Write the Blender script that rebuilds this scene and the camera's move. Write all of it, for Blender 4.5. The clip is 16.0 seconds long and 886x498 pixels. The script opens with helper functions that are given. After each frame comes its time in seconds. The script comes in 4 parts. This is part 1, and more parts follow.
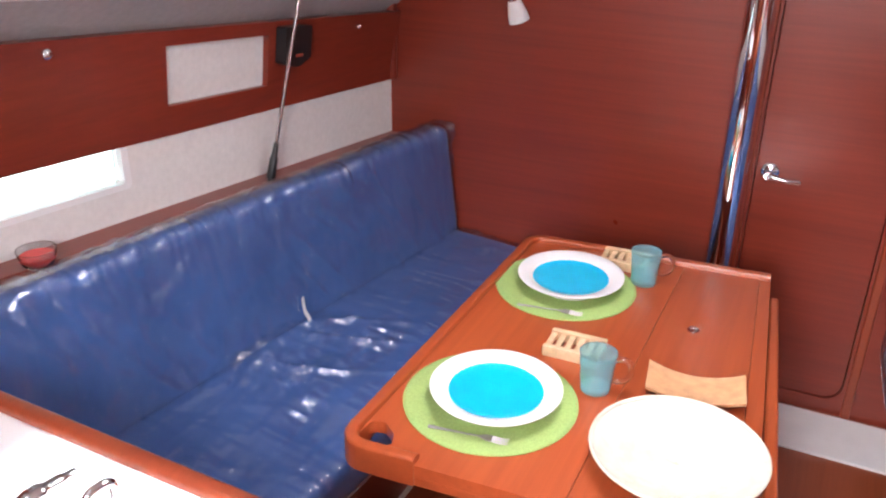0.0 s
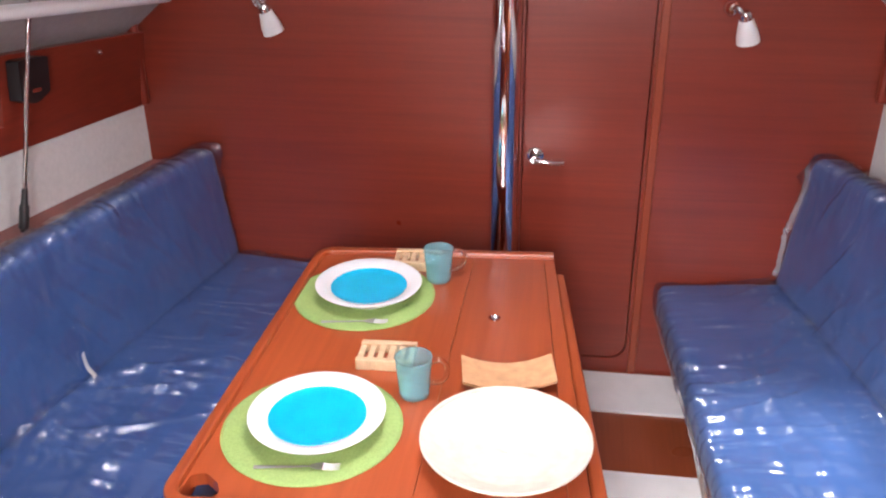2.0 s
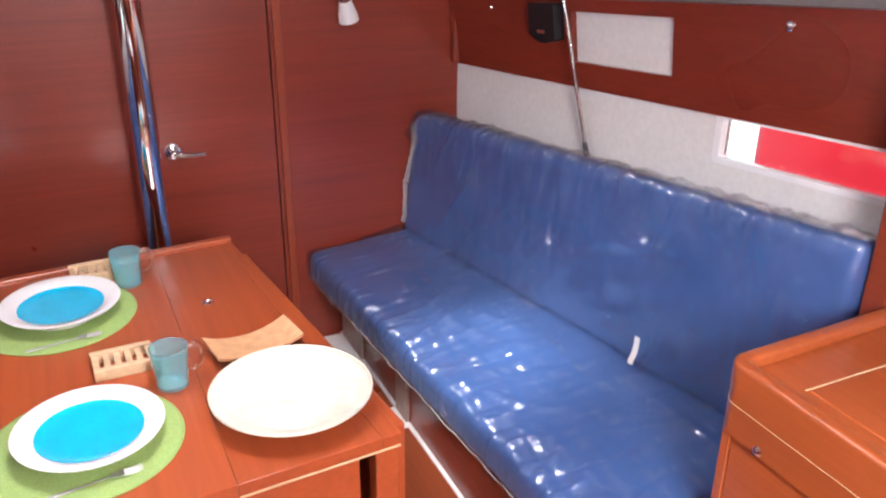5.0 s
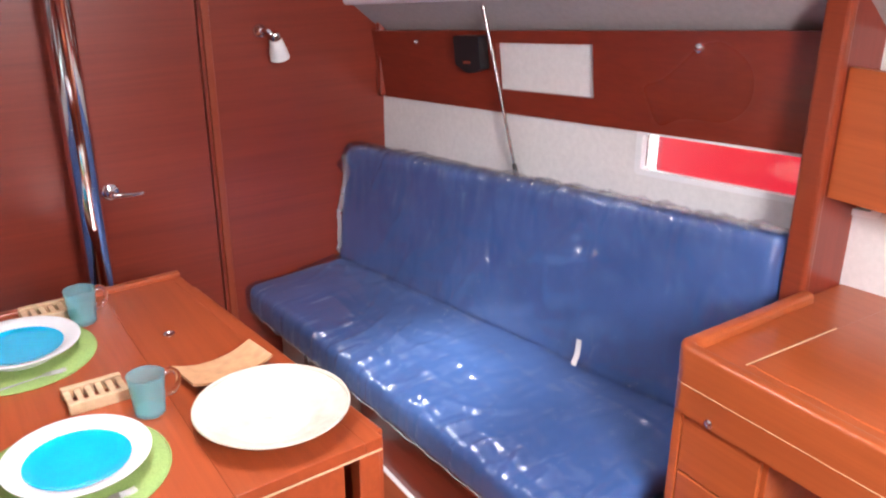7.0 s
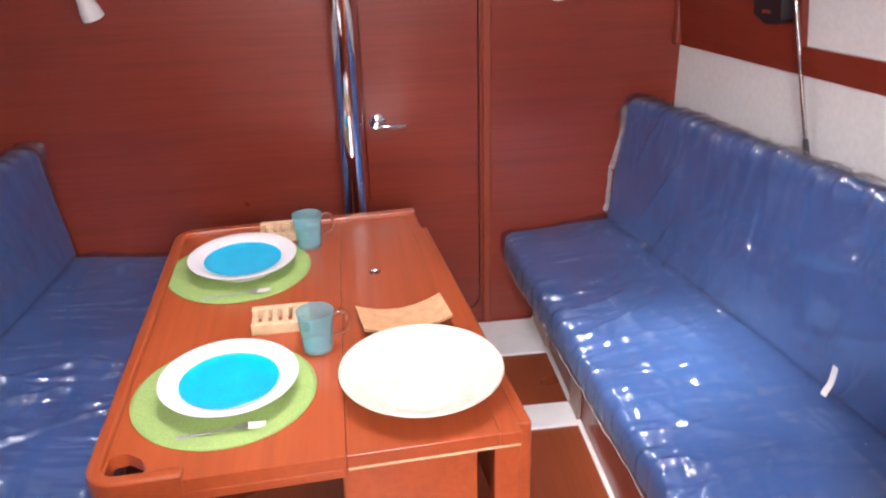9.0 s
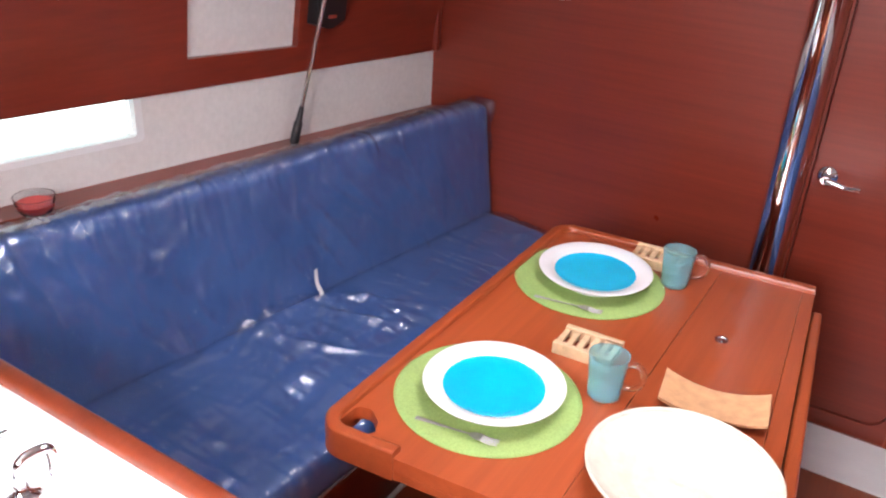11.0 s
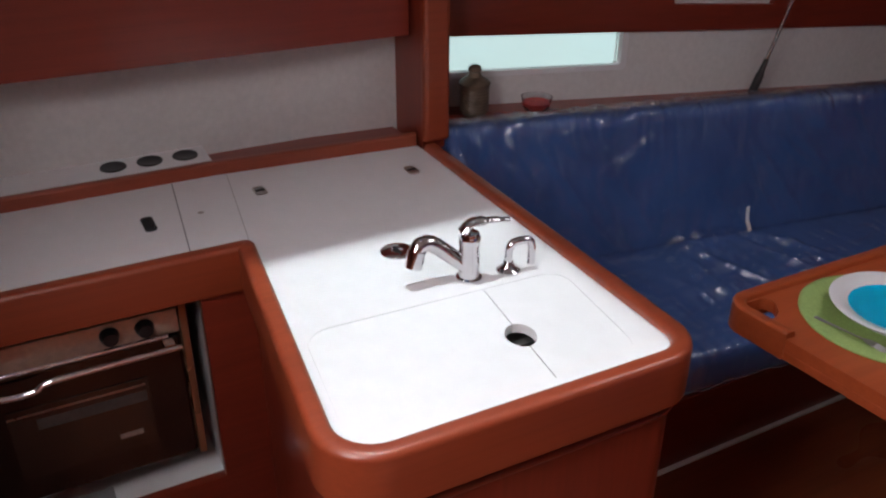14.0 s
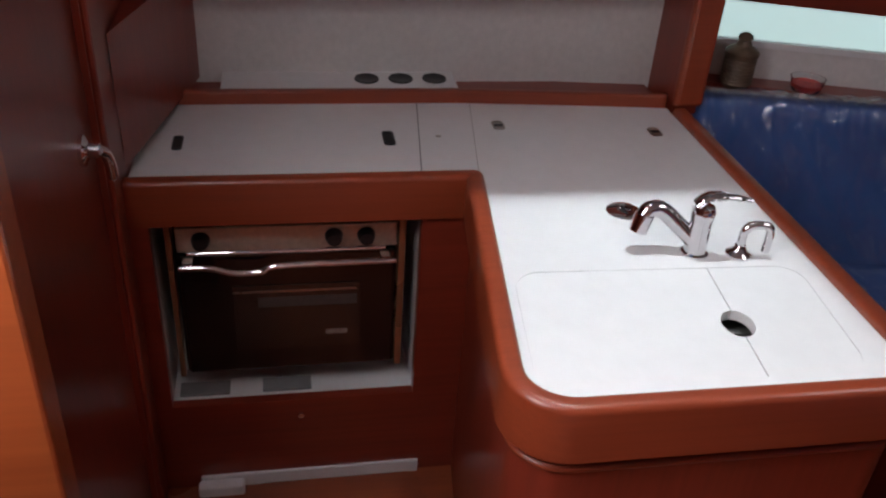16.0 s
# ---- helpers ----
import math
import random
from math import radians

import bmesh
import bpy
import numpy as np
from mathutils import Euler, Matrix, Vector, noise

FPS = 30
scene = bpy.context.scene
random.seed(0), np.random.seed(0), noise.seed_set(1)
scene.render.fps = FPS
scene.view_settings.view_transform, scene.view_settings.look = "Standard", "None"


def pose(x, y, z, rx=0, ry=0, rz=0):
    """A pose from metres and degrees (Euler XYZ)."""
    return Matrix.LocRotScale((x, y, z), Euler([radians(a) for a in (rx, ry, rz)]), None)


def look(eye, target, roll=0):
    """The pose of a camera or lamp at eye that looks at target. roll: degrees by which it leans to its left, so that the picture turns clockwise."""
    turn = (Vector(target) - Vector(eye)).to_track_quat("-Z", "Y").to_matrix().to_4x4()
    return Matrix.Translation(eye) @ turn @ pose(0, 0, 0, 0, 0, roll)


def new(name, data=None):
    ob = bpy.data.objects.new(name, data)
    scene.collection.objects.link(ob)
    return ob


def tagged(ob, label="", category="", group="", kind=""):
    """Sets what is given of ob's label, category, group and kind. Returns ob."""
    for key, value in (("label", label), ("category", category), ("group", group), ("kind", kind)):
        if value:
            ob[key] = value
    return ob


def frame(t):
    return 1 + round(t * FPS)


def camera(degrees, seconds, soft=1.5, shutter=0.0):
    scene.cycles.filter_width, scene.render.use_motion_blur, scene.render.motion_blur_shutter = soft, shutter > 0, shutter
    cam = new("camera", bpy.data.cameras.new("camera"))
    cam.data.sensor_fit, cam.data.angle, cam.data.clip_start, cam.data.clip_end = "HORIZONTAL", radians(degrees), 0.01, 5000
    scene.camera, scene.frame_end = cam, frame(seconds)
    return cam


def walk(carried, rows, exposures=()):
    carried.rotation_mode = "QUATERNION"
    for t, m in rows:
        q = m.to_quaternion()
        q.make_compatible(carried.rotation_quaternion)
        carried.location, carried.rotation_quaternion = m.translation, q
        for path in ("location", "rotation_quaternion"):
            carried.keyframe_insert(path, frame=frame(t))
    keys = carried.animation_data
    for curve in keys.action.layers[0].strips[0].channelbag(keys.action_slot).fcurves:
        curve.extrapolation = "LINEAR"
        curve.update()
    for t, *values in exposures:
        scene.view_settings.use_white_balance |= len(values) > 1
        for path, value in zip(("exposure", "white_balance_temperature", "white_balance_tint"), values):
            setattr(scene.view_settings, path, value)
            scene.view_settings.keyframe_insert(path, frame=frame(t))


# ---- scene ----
cam = camera(55.0, 16.0, soft=2.2)
PATH = [
    (0, (0.256, -0.093, 1.770), (-0.524, 1.533, 0.907), 0.7),
    (0.5, (0.215, -0.119, 1.808), (-0.409, 1.556, 0.911), 0.3),
    (1, (0.235, -0.095, 1.801), (-0.234, 1.656, 0.957), -0.5),
    (1.5, (0.269, -0.060, 1.786), (-0.153, 1.696, 0.927), -0.0),
    (2, (0.191, -0.072, 1.777), (-0.081, 1.715, 0.920), -0.6),
    (2.5, (0.056, -0.105, 1.736), (0.118, 1.711, 0.899), -1.1),
    (3, (0.044, -0.160, 1.771), (0.273, 1.623, 0.893), -0.3),
    (3.5, (0.018, -0.156, 1.752), (0.354, 1.617, 0.890), -0.2),
    (4, (-0.103, -0.164, 1.741), (0.433, 1.569, 0.900), -2.0),
    (4.5, (-0.207, -0.183, 1.731), (0.500, 1.479, 0.873), -1.2),
    (5, (-0.220, -0.198, 1.734), (0.560, 1.447, 0.906), 0.6),
    (5.2, (-0.232, -0.203, 1.730), (0.574, 1.472, 0.992), 1.2),
    (7.3, (-0.408, -0.246, 1.729), (0.608, 1.302, 0.972), 0.0),
    (7.5, (-0.377, -0.240, 1.726), (0.564, 1.333, 0.928), 0.7),
    (8, (-0.245, -0.222, 1.719), (0.488, 1.435, 0.873), -1.2),
    (8.2, (-0.190, -0.219, 1.720), (0.433, 1.471, 0.852), -1.1),
    (10.3, (0.193, -0.032, 1.677), (-0.272, 1.721, 0.832), -0.2),
    (10.5, (0.205, -0.002, 1.682), (-0.370, 1.709, 0.820), 0.9),
    (11, (0.297, 0.051, 1.714), (-0.597, 1.597, 0.812), 3.4),
    (11.5, (0.344, 0.038, 1.719), (-0.795, 1.433, 0.850), 1.3),
    (12, (0.375, -0.026, 1.704), (-0.941, 1.225, 0.866), 0.7),
    (12.5, (0.448, -0.079, 1.698), (-0.926, 1.056, 0.790), 0.5),
    (13, (0.499, -0.103, 1.683), (-0.958, 0.883, 0.732), 2.7),
    (13.5, (0.545, -0.155, 1.685), (-1.021, 0.645, 0.733), 0.9),
    (14, (0.581, -0.250, 1.670), (-0.978, 0.587, 0.738), 0.4),
    (14.5, (0.582, -0.346, 1.666), (-0.997, 0.471, 0.750), 1.4),
    (15, (0.581, -0.342, 1.663), (-1.029, 0.359, 0.704), 3.5),
    (15.5, (0.560, -0.273, 1.649), (-1.090, 0.206, 0.627), 5.1),
    (16, (0.565, -0.258, 1.648), (-1.103, 0.098, 0.604), 4.2),
]
walk(cam, [(t, look(eye, target, roll)) for t, eye, target, roll in PATH],
     exposures=[(0, 0.34), (1.0, 0.24), (2.2, 0.3), (3.0, 0.32), (4.5, 0.24), (8.2, 0.32), (10.0, 0.24), (11.6, 0.26), (12.5, -0.12), (13.0, -0.82), (13.5, -1.34), (14.0, -1.58), (14.6, -1.78), (16, -1.75)])

# ---- light ----
world = bpy.data.worlds.new("sky")
scene.world = world
world.use_nodes = True
wn = world.node_tree.nodes
sky = wn.new("ShaderNodeTexSky")
sky.sky_type = "NISHITA"
sky.sun_disc = False
sky.sun_elevation = radians(55)
sky.sun_rotation = radians(248)
world.node_tree.links.new(sky.outputs[0], wn["Background"].inputs[0])
wn["Background"].inputs[1].default_value = 0.15

sun_data = bpy.data.lights.new("sun", "SUN")
sun_data.energy, sun_data.angle, sun_data.color = 5.0, radians(9), (1.0, 0.96, 0.9)
sun = new("sun", sun_data)
sun.matrix_world = look((-3.0, -1.2, 6), (0, 0, 0))


def skylight(name, x, y, z, sx, sy, watts, target, color=(1.0, 0.95, 0.995)):
    d = bpy.data.lights.new(name, "AREA")
    d.shape, d.size, d.size_y, d.energy, d.color = "RECTANGLE", sx, sy, watts, color
    ob = new(name, d)
    ob.matrix_world = look((x, y, z), target)
    return ob


# area lamps stand in for daylight in the deck hatches and the companionway
skylight("hatch_daylight", 0.0, 1.25, 2.11, 0.54, 0.48, 16, (0, 1.251, 0))
# small added lamp high over the galley hatch, throws a sharp worktop shadow edge
skylight("galley_edge_lamp", -0.762, 0.30, 2.6, 0.04, 0.04, 18, (-0.70, 0.301, 0), (0.86, 0.95, 1.0)).data.spread = radians(90)
skylight("companionway_daylight", 0.08, -0.80, 1.9, 0.66, 0.9, 98, (0.06, 0.9, 0.2))


# ---- materials ----
def material(name):
    m = bpy.data.materials.new(name)
    m.use_nodes = True
    nt = m.node_tree
    return m, nt, nt.nodes["Principled BSDF"]


def ramp(nt, fac, stops):
    r = nt.nodes.new("ShaderNodeValToRGB")
    while len(r.color_ramp.elements) < len(stops):
        r.color_ramp.elements.new(0.5)
    for e, (p, c) in zip(r.color_ramp.elements, stops):
        e.position, e.color = p, (*c, 1)
    nt.links.new(fac, r.inputs[0])
    return r.outputs[0]


def coords(nt, scale, rot=(0, 0, 0)):
    geo = nt.nodes.new("ShaderNodeNewGeometry")
    mp = nt.nodes.new("ShaderNodeMapping")
    mp.inputs["Scale"].default_value = scale
    mp.inputs["Rotation"].default_value = rot
    nt.links.new(geo.outputs["Position"], mp.inputs[0])
    return mp.outputs[0]


def noise_tex(nt, vec, scale, detail=4.0, rough=0.55, dist=0.0):
    n = nt.nodes.new("ShaderNodeTexNoise")
    n.inputs["Scale"].default_value = scale
    n.inputs["Detail"].default_value = detail
    n.inputs["Roughness"].default_value = rough
    n.inputs["Distortion"].default_value = dist
    nt.links.new(vec, n.inputs["Vector"])
    return n.outputs[0]


def mix(nt, a, b, fac, mode="MIX"):
    n = nt.nodes.new("ShaderNodeMix")
    n.data_type, n.blend_type = "RGBA", mode
    for sock, v in ((n.inputs[6], a), (n.inputs[7], b), (n.inputs[0], fac)):
        if hasattr(v, "is_linked"):
            nt.links.new(v, sock)
        elif isinstance(v, tuple):
            sock.default_value = (*v, 1)
        else:
            sock.default_value = v
    return n.outputs[2]


def bump(nt, bs, height, strength, distance=0.002, slot="Normal"):
    b = nt.nodes.new("ShaderNodeBump")
    b.inputs["Strength"].default_value = strength
    b.inputs["Distance"].default_value = distance
    nt.links.new(height, b.inputs["Height"])
    nt.links.new(b.outputs[0], bs.inputs[slot])
    return b


def wood(name, dark, light, along, rough=0.32, coat=0.25):
    """Varnished mahogany; along: the axis of the grain."""
    m, nt, bs = material(name)
    sc = [14.0, 14.0, 14.0]
    sc["xyz".index(along)] = 0.7
    v = coords(nt, sc)
    fine = [90.0, 90.0, 90.0]
    fine["xyz".index(along)] = 2.5
    v2 = coords(nt, fine)
    g = noise_tex(nt, v, 1.0, 5, 0.6, 0.6)
    g2 = noise_tex(nt, v2, 1.0, 3, 0.6)
    base = ramp(nt, g, [(0.22, dark), (0.80, light)])
    pores = ramp(nt, g2, [(0.35, tuple(c * 0.72 for c in dark)), (0.62, light)])
    c = mix(nt, base, pores, 0.2)
    big = noise_tex(nt, coords(nt, (1.3, 1.3, 1.3)), 1.0, 2)
    c = mix(nt, c, ramp(nt, big, [(0.3, (0.86, 0.84, 0.84)), (0.7, (1.08, 1.08, 1.08))]), 1.0, "MULTIPLY")
    rnd = nt.nodes.new("ShaderNodeObjectInfo")
    c = mix(nt, c, ramp(nt, rnd.outputs["Random"], [(0.0, (0.93, 0.92, 0.92)), (1.0, (1.05, 1.05, 1.05))]), 1.0, "MULTIPLY")
    nt.links.new(c, bs.inputs["Base Color"])
    r = ramp(nt, big, [(0.3, (rough - 0.05,) * 3), (0.7, (rough + 0.08,) * 3)])
    nt.links.new(r, bs.inputs["Roughness"])
    bs.inputs["Coat Weight"].default_value = coat
    bs.inputs["Coat Roughness"].default_value = 0.22
    bump(nt, bs, g2, 0.12, 0.001)
    return m


def plain(name, color, rough, metal=0.0, vary=0.06, scale=30.0, relief=0.05, coat=0.0, spec=0.5):
    m, nt, bs = material(name)
    n = noise_tex(nt, coords(nt, (1, 1, 1)), scale, 4)
    big = noise_tex(nt, coords(nt, (1, 1, 1)), scale / 12, 3)
    c = ramp(nt, n, [(0.3, tuple(max(0, k * (1 - vary)) for k in color)), (0.7, tuple(min(1, k * (1 + vary)) for k in color))])
    c = mix(nt, c, ramp(nt, big, [(0.3, (1 - vary,) * 3), (0.7, (1, 1, 1))]), 1.0, "MULTIPLY")
    nt.links.new(c, bs.inputs["Base Color"])
    nt.links.new(ramp(nt, big, [(0.3, (rough * 0.85,) * 3), (0.7, (min(1, rough * 1.15),) * 3)]), bs.inputs["Roughness"])
    bs.inputs["Metallic"].default_value = metal
    bs.inputs["Coat Weight"].default_value = coat
    bs.inputs["Specular IOR Level"].default_value = spec
    if relief:
        bump(nt, bs, n, relief, 0.001)
    return m


def film_fabric(name):
    """Blue canvas under wrinkled clear film."""
    m, nt, bs = material(name)
    v = coords(nt, (1, 1, 1))
    weave = noise_tex(nt, v, 420, 2)
    blot = noise_tex(nt, v, 5, 4)
    c = ramp(nt, blot, [(0.3, (0.042, 0.114, 0.335)), (0.7, (0.066, 0.160, 0.435))])
    nt.links.new(c, bs.inputs["Base Color"])
    bs.inputs["Roughness"].default_value = 0.6
    bs.inputs["Sheen Weight"].default_value = 0.15
    bump(nt, bs, weave, 0.15, 0.001)
    return m


def clear_film(name, haze):
    """Wrinkled clear plastic film: see-through, with a sharp gloss."""
    m = bpy.data.materials.new(name)
    m.use_nodes = True
    nt = m.node_tree
    nt.nodes.clear()
    out = nt.nodes.new("ShaderNodeOutputMaterial")
    mx = nt.nodes.new("ShaderNodeMixShader")
    tr = nt.nodes.new("ShaderNodeBsdfTransparent")
    gl = nt.nodes.new("ShaderNodeBsdfGlossy")
    fr = nt.nodes.new("ShaderNodeFresnel")
    bp = nt.nodes.new("ShaderNodeBump")
    tr.inputs[0].default_value = (haze, haze, haze, 1)
    gl.inputs["Roughness"].default_value = 0.25
    fr.inputs["IOR"].default_value = 2.1
    v = coords(nt, (1, 1, 1))
    # gathers run across the long seams, slack creases wander over the faces
    gathers = noise_tex(nt, coords(nt, (3.5, 15, 3.0), (0.1, 0.12, 0.2)), 1.0, 1.2, 0.5, 0.6)
    creases = noise_tex(nt, coords(nt, (9, 1.8, 3.5), (0.15, 0.1, 0.9)), 1.0, 1.2, 0.4, 0.8)
    streaks = noise_tex(nt, coords(nt, (13, 1.6, 4), (0.3, 0.2, -0.4)), 1.0, 1.0, 0.5, 0.7)
    patch = ramp(nt, noise_tex(nt, v, 4.2, 2, 0.5, 0.6), [(0.46, (0.22, 0.22, 0.22)), (0.66, (1, 1, 1))])
    patch_2 = ramp(nt, noise_tex(nt, v, 6.3, 2, 0.5, 0.3), [(0.45, (0.08, 0.08, 0.08)), (0.64, (1, 1, 1))])
    h = mix(nt, mix(nt, gathers, streaks, 0.35), creases, 0.42)
    h = mix(nt, (0.5, 0.5, 0.5), h, mix(nt, patch, patch_2, 0.5, "ADD"))
    nt.links.new(h, bp.inputs["Height"])
    bp.inputs["Strength"].default_value = 1.0
    bp.inputs["Distance"].default_value = 0.16
    nt.links.new(bp.outputs[0], gl.inputs["Normal"])
    low = nt.nodes.new("ShaderNodeMath")
    low.operation = "MINIMUM"
    low.inputs[1].default_value = 0.28
    nt.links.new(fr.outputs[0], low.inputs[0])
    nt.links.new(low.outputs[0], mx.inputs[0])
    nt.links.new(tr.outputs[0], mx.inputs[1])
    nt.links.new(gl.outputs[0], mx.inputs[2])
    nt.links.new(mx.outputs[0], out.inputs[0])
    return m


def glass(name, color, rough=0.03, transmission=1.0):
    m, nt, bs = material(name)
    bs.inputs["Base Color"].default_value = (*color, 1)
    bs.inputs["Transmission Weight"].default_value = transmission
    n = noise_tex(nt, coords(nt, (1, 1, 1)), 40, 3)
    nt.links.new(ramp(nt, n, [(0.3, (rough,) * 3), (0.7, (rough * 2,) * 3)]), bs.inputs["Roughness"])
    bs.inputs["IOR"].default_value = 1.45
    return m


def chrome_material(name, color=(0.82, 0.82, 0.84), rough=0.07):
    return plain(name, color, rough, 1.0, 0.03, 60, 0.0)


wood_x = wood("mahogany_across", (0.182, 0.0245, 0.0135), (0.266, 0.0385, 0.019), "x")
wood_z = wood("mahogany_upright", (0.182, 0.0245, 0.0135), (0.266, 0.0385, 0.019), "z")
wood_y = wood("mahogany_lengthwise", (0.182, 0.0245, 0.0135), (0.266, 0.0385, 0.019), "y")
# panel mahogany again, lightened in colour for the light falling on the table
lit_table_wood = wood("lit_table_mahogany", (0.315, 0.060, 0.019), (0.43, 0.088, 0.026), "y", 0.3, 0.4)
rim_wood = wood("rim_mahogany", (0.235, 0.040, 0.015), (0.32, 0.058, 0.021), "y", 0.35, 0.3)
nav_wood = wood("desk_mahogany", (0.35, 0.078, 0.022), (0.47, 0.115, 0.032), "y", 0.33, 0.35)
floor_wood = wood("cabin_sole_wood", (0.20, 0.045, 0.018), (0.30, 0.070, 0.026), "y", 0.3, 0.3)
blue_film = film_fabric("blue_canvas")
film = clear_film("clear_plastic_film", 0.97)
laminate = plain("white_laminate", (0.80, 0.80, 0.80), 0.36, 0, 0.02, 25, 0.02)
liner = plain("white_liner", (0.72, 0.70, 0.68), 0.75, 0, 0.05, 60, 0.12)
# darker copy of the liner; its grey holds the shade above the lockers
shade_grey_liner = plain("shade_grey_liner", (0.42, 0.40, 0.39), 0.8, 0, 0.06, 60, 0.12)
paper = plain("white_film", (0.82, 0.81, 0.80), 0.5, 0, 0.04, 14, 0.2)
grey_brown = plain("grey_brown_film", (0.36, 0.26, 0.22), 0.4, 0, 0.12, 20, 0.1)
chrome = chrome_material("chrome")
steel = chrome_material("steel_wire", (0.55, 0.53, 0.51), 0.25)
dark = plain("black_plastic", (0.012, 0.012, 0.014), 0.4, 0, 0.1, 50, 0.05)
oven_black = plain("black_enamel", (0.010, 0.008, 0.008), 0.12, 0, 0.1, 30, 0.0, 0.5)
brushed = plain("brushed_steel", (0.50, 0.46, 0.42), 0.3, 1.0, 0.1, 80, 0.03)
fork_steel = plain("dull_steel", (0.40, 0.39, 0.38), 0.45, 0.8, 0.1, 80, 0.02)
shade_white = plain("lamp_glass", (0.80, 0.79, 0.77), 0.35, 0, 0.03, 40, 0.02)
mat_green = plain("green_woven_mat", (0.33, 0.47, 0.15), 0.85, 0, 0.12, 260, 0.4)
plate_white = plain("white_glaze", (0.82, 0.82, 0.82), 0.15, 0, 0.02, 20, 0.0, 0.4)
plate_blue = plain("turquoise_glaze", (0.0, 0.50, 0.76), 0.08, 0, 0.08, 14, 0.0, 0.6)
bamboo_pale = plain("pale_lacquered_bamboo", (0.70, 0.65, 0.54), 0.55, 0, 0.10, 40, 0.1, 0.15)
bamboo = plain("bamboo_tan", (0.66, 0.37, 0.19), 0.5, 0, 0.14, 45, 0.1)
light_wood = plain("pale_beech", (0.72, 0.50, 0.30), 0.55, 0, 0.14, 60, 0.1)
blue_glass = glass("blue_glass", (0.52, 0.90, 0.97), 0.035, 0.78)
clear_glass = glass("clear_glass", (0.93, 0.96, 0.97), 0.03)
pane_glass = glass("window_glass", (0.92, 0.96, 0.97), 0.02)
red_glass = plain("red_wax", (0.75, 0.09, 0.08), 0.4, 0, 0.08, 40, 0.03)
bronze = plain("dark_bronze", (0.15, 0.10, 0.065), 0.5, 0.3, 0.3, 40, 0.3)
rubber = plain("grey_seal", (0.25, 0.25, 0.25), 0.6)
red_hull = plain("red_gelcoat", (0.90, 0.03, 0.06), 0.3, 0, 0.03, 3, 0.0)
pale_hull = plain("white_gelcoat", (0.74, 0.84, 0.83), 0.4, 0, 0.03, 3, 0.0)
hollow = plain("dark_recess", (0.02, 0.02, 0.02), 0.8)


# ---- mesh helpers ----
from mathutils import geometry  # noqa: E402

def part(name, bm, mat, parent=None, label="", smooth=None):
    me = bpy.data.meshes.new(name)
    bmesh.ops.recalc_face_normals(bm, faces=bm.faces)
    bm.to_mesh(me)
    bm.free()
    me.materials.append(mat)
    if smooth is not None:
        me.polygons.foreach_set("use_smooth", [True] * len(me.polygons))
        me.set_sharp_from_angle(angle=radians(smooth))
    ob = new(name, me)
    if parent:
        ob.parent = parent
    if label:
        ob["label"] = label
    return ob


def thing(name, at, label, category, group="", kind=""):
    ob = new(name)
    ob.empty_display_size = 0.05
    ob.location = at
    return tagged(ob, label, category, group, kind)


def box(x0, x1, y0, y1, z0, z1, bevel=0.0, seg=2):
    bm = bmesh.new()
    bmesh.ops.create_cube(bm, size=1.0)
    bmesh.ops.transform(bm, matrix=Matrix.LocRotScale(((x0 + x1) / 2, (y0 + y1) / 2, (z0 + z1) / 2), None, (x1 - x0, y1 - y0, z1 - z0)), verts=bm.verts)
    if bevel:
        bmesh.ops.bevel(bm, geom=bm.edges[:], offset=bevel, segments=seg, affect="EDGES", profile=0.5)
    return bm


def moved(bm, m):
    bmesh.ops.transform(bm, matrix=m, verts=bm.verts)
    return bm


def joined(*bms):
    out = bmesh.new()
    for b in bms:
        me = bpy.data.meshes.new("tmp")
        b.to_mesh(me)
        b.free()
        out.from_mesh(me)
        bpy.data.meshes.remove(me)
    return out


def rounded(points, radii, n=6):
    """A closed outline with rounded corners."""
    out = []
    k = len(points)
    for i in range(k):
        p = Vector(points[i])
        r = radii[i] if isinstance(radii, (list, tuple)) else radii
        if r <= 0:
            out.append(p)
            continue
        a = (Vector(points[i - 1]) - p).normalized()
        b = (Vector(points[(i + 1) % k]) - p).normalized()
        half = a.angle(b) / 2
        d = r / math.tan(half)
        c = p + (a + b).normalized() * (r / math.sin(half))
        s, e = p + a * d - c, p + b * d - c
        ang = math.atan2(s.x * e.y - s.y * e.x, s.dot(e))
        for j in range(n + 1):
            t = ang * j / n
            out.append(c + Vector((s.x * math.cos(t) - s.y * math.sin(t), s.x * math.sin(t) + s.y * math.cos(t))))
    return out


def circle(cx, cy, r, n=24, ry=None):
    return [Vector((cx + r * math.cos(2 * math.pi * i / n), cy + (ry or r) * math.sin(2 * math.pi * i / n))) for i in range(n)]


def slab(outer, holes, z0, z1, m=None):
    """A flat board with an outline and holes through it, in xy, between z0 and z1."""
    bm = bmesh.new()
    loops = [[Vector((p[0], p[1], 0)) for p in loop] for loop in (outer, *holes)]
    tris = geometry.tessellate_polygon(loops)
    low = [bm.verts.new((p.x, p.y, z0)) for loop in loops for p in loop]
    top = [bm.verts.new((p.x, p.y, z1)) for loop in loops for p in loop]
    for t in tris:
        if len(set(t)) == 3:
            bm.faces.new([low[k] for k in t])
            bm.faces.new([top[k] for k in reversed(t)])
    start = 0
    for loop in loops:
        n = len(loop)
        for k in range(n):
            p, q = start + k, start + (k + 1) % n
            bm.faces.new((low[p], low[q], top[q], top[p]))
        start += n
    if m is not None:
        moved(bm, m)
    return bm


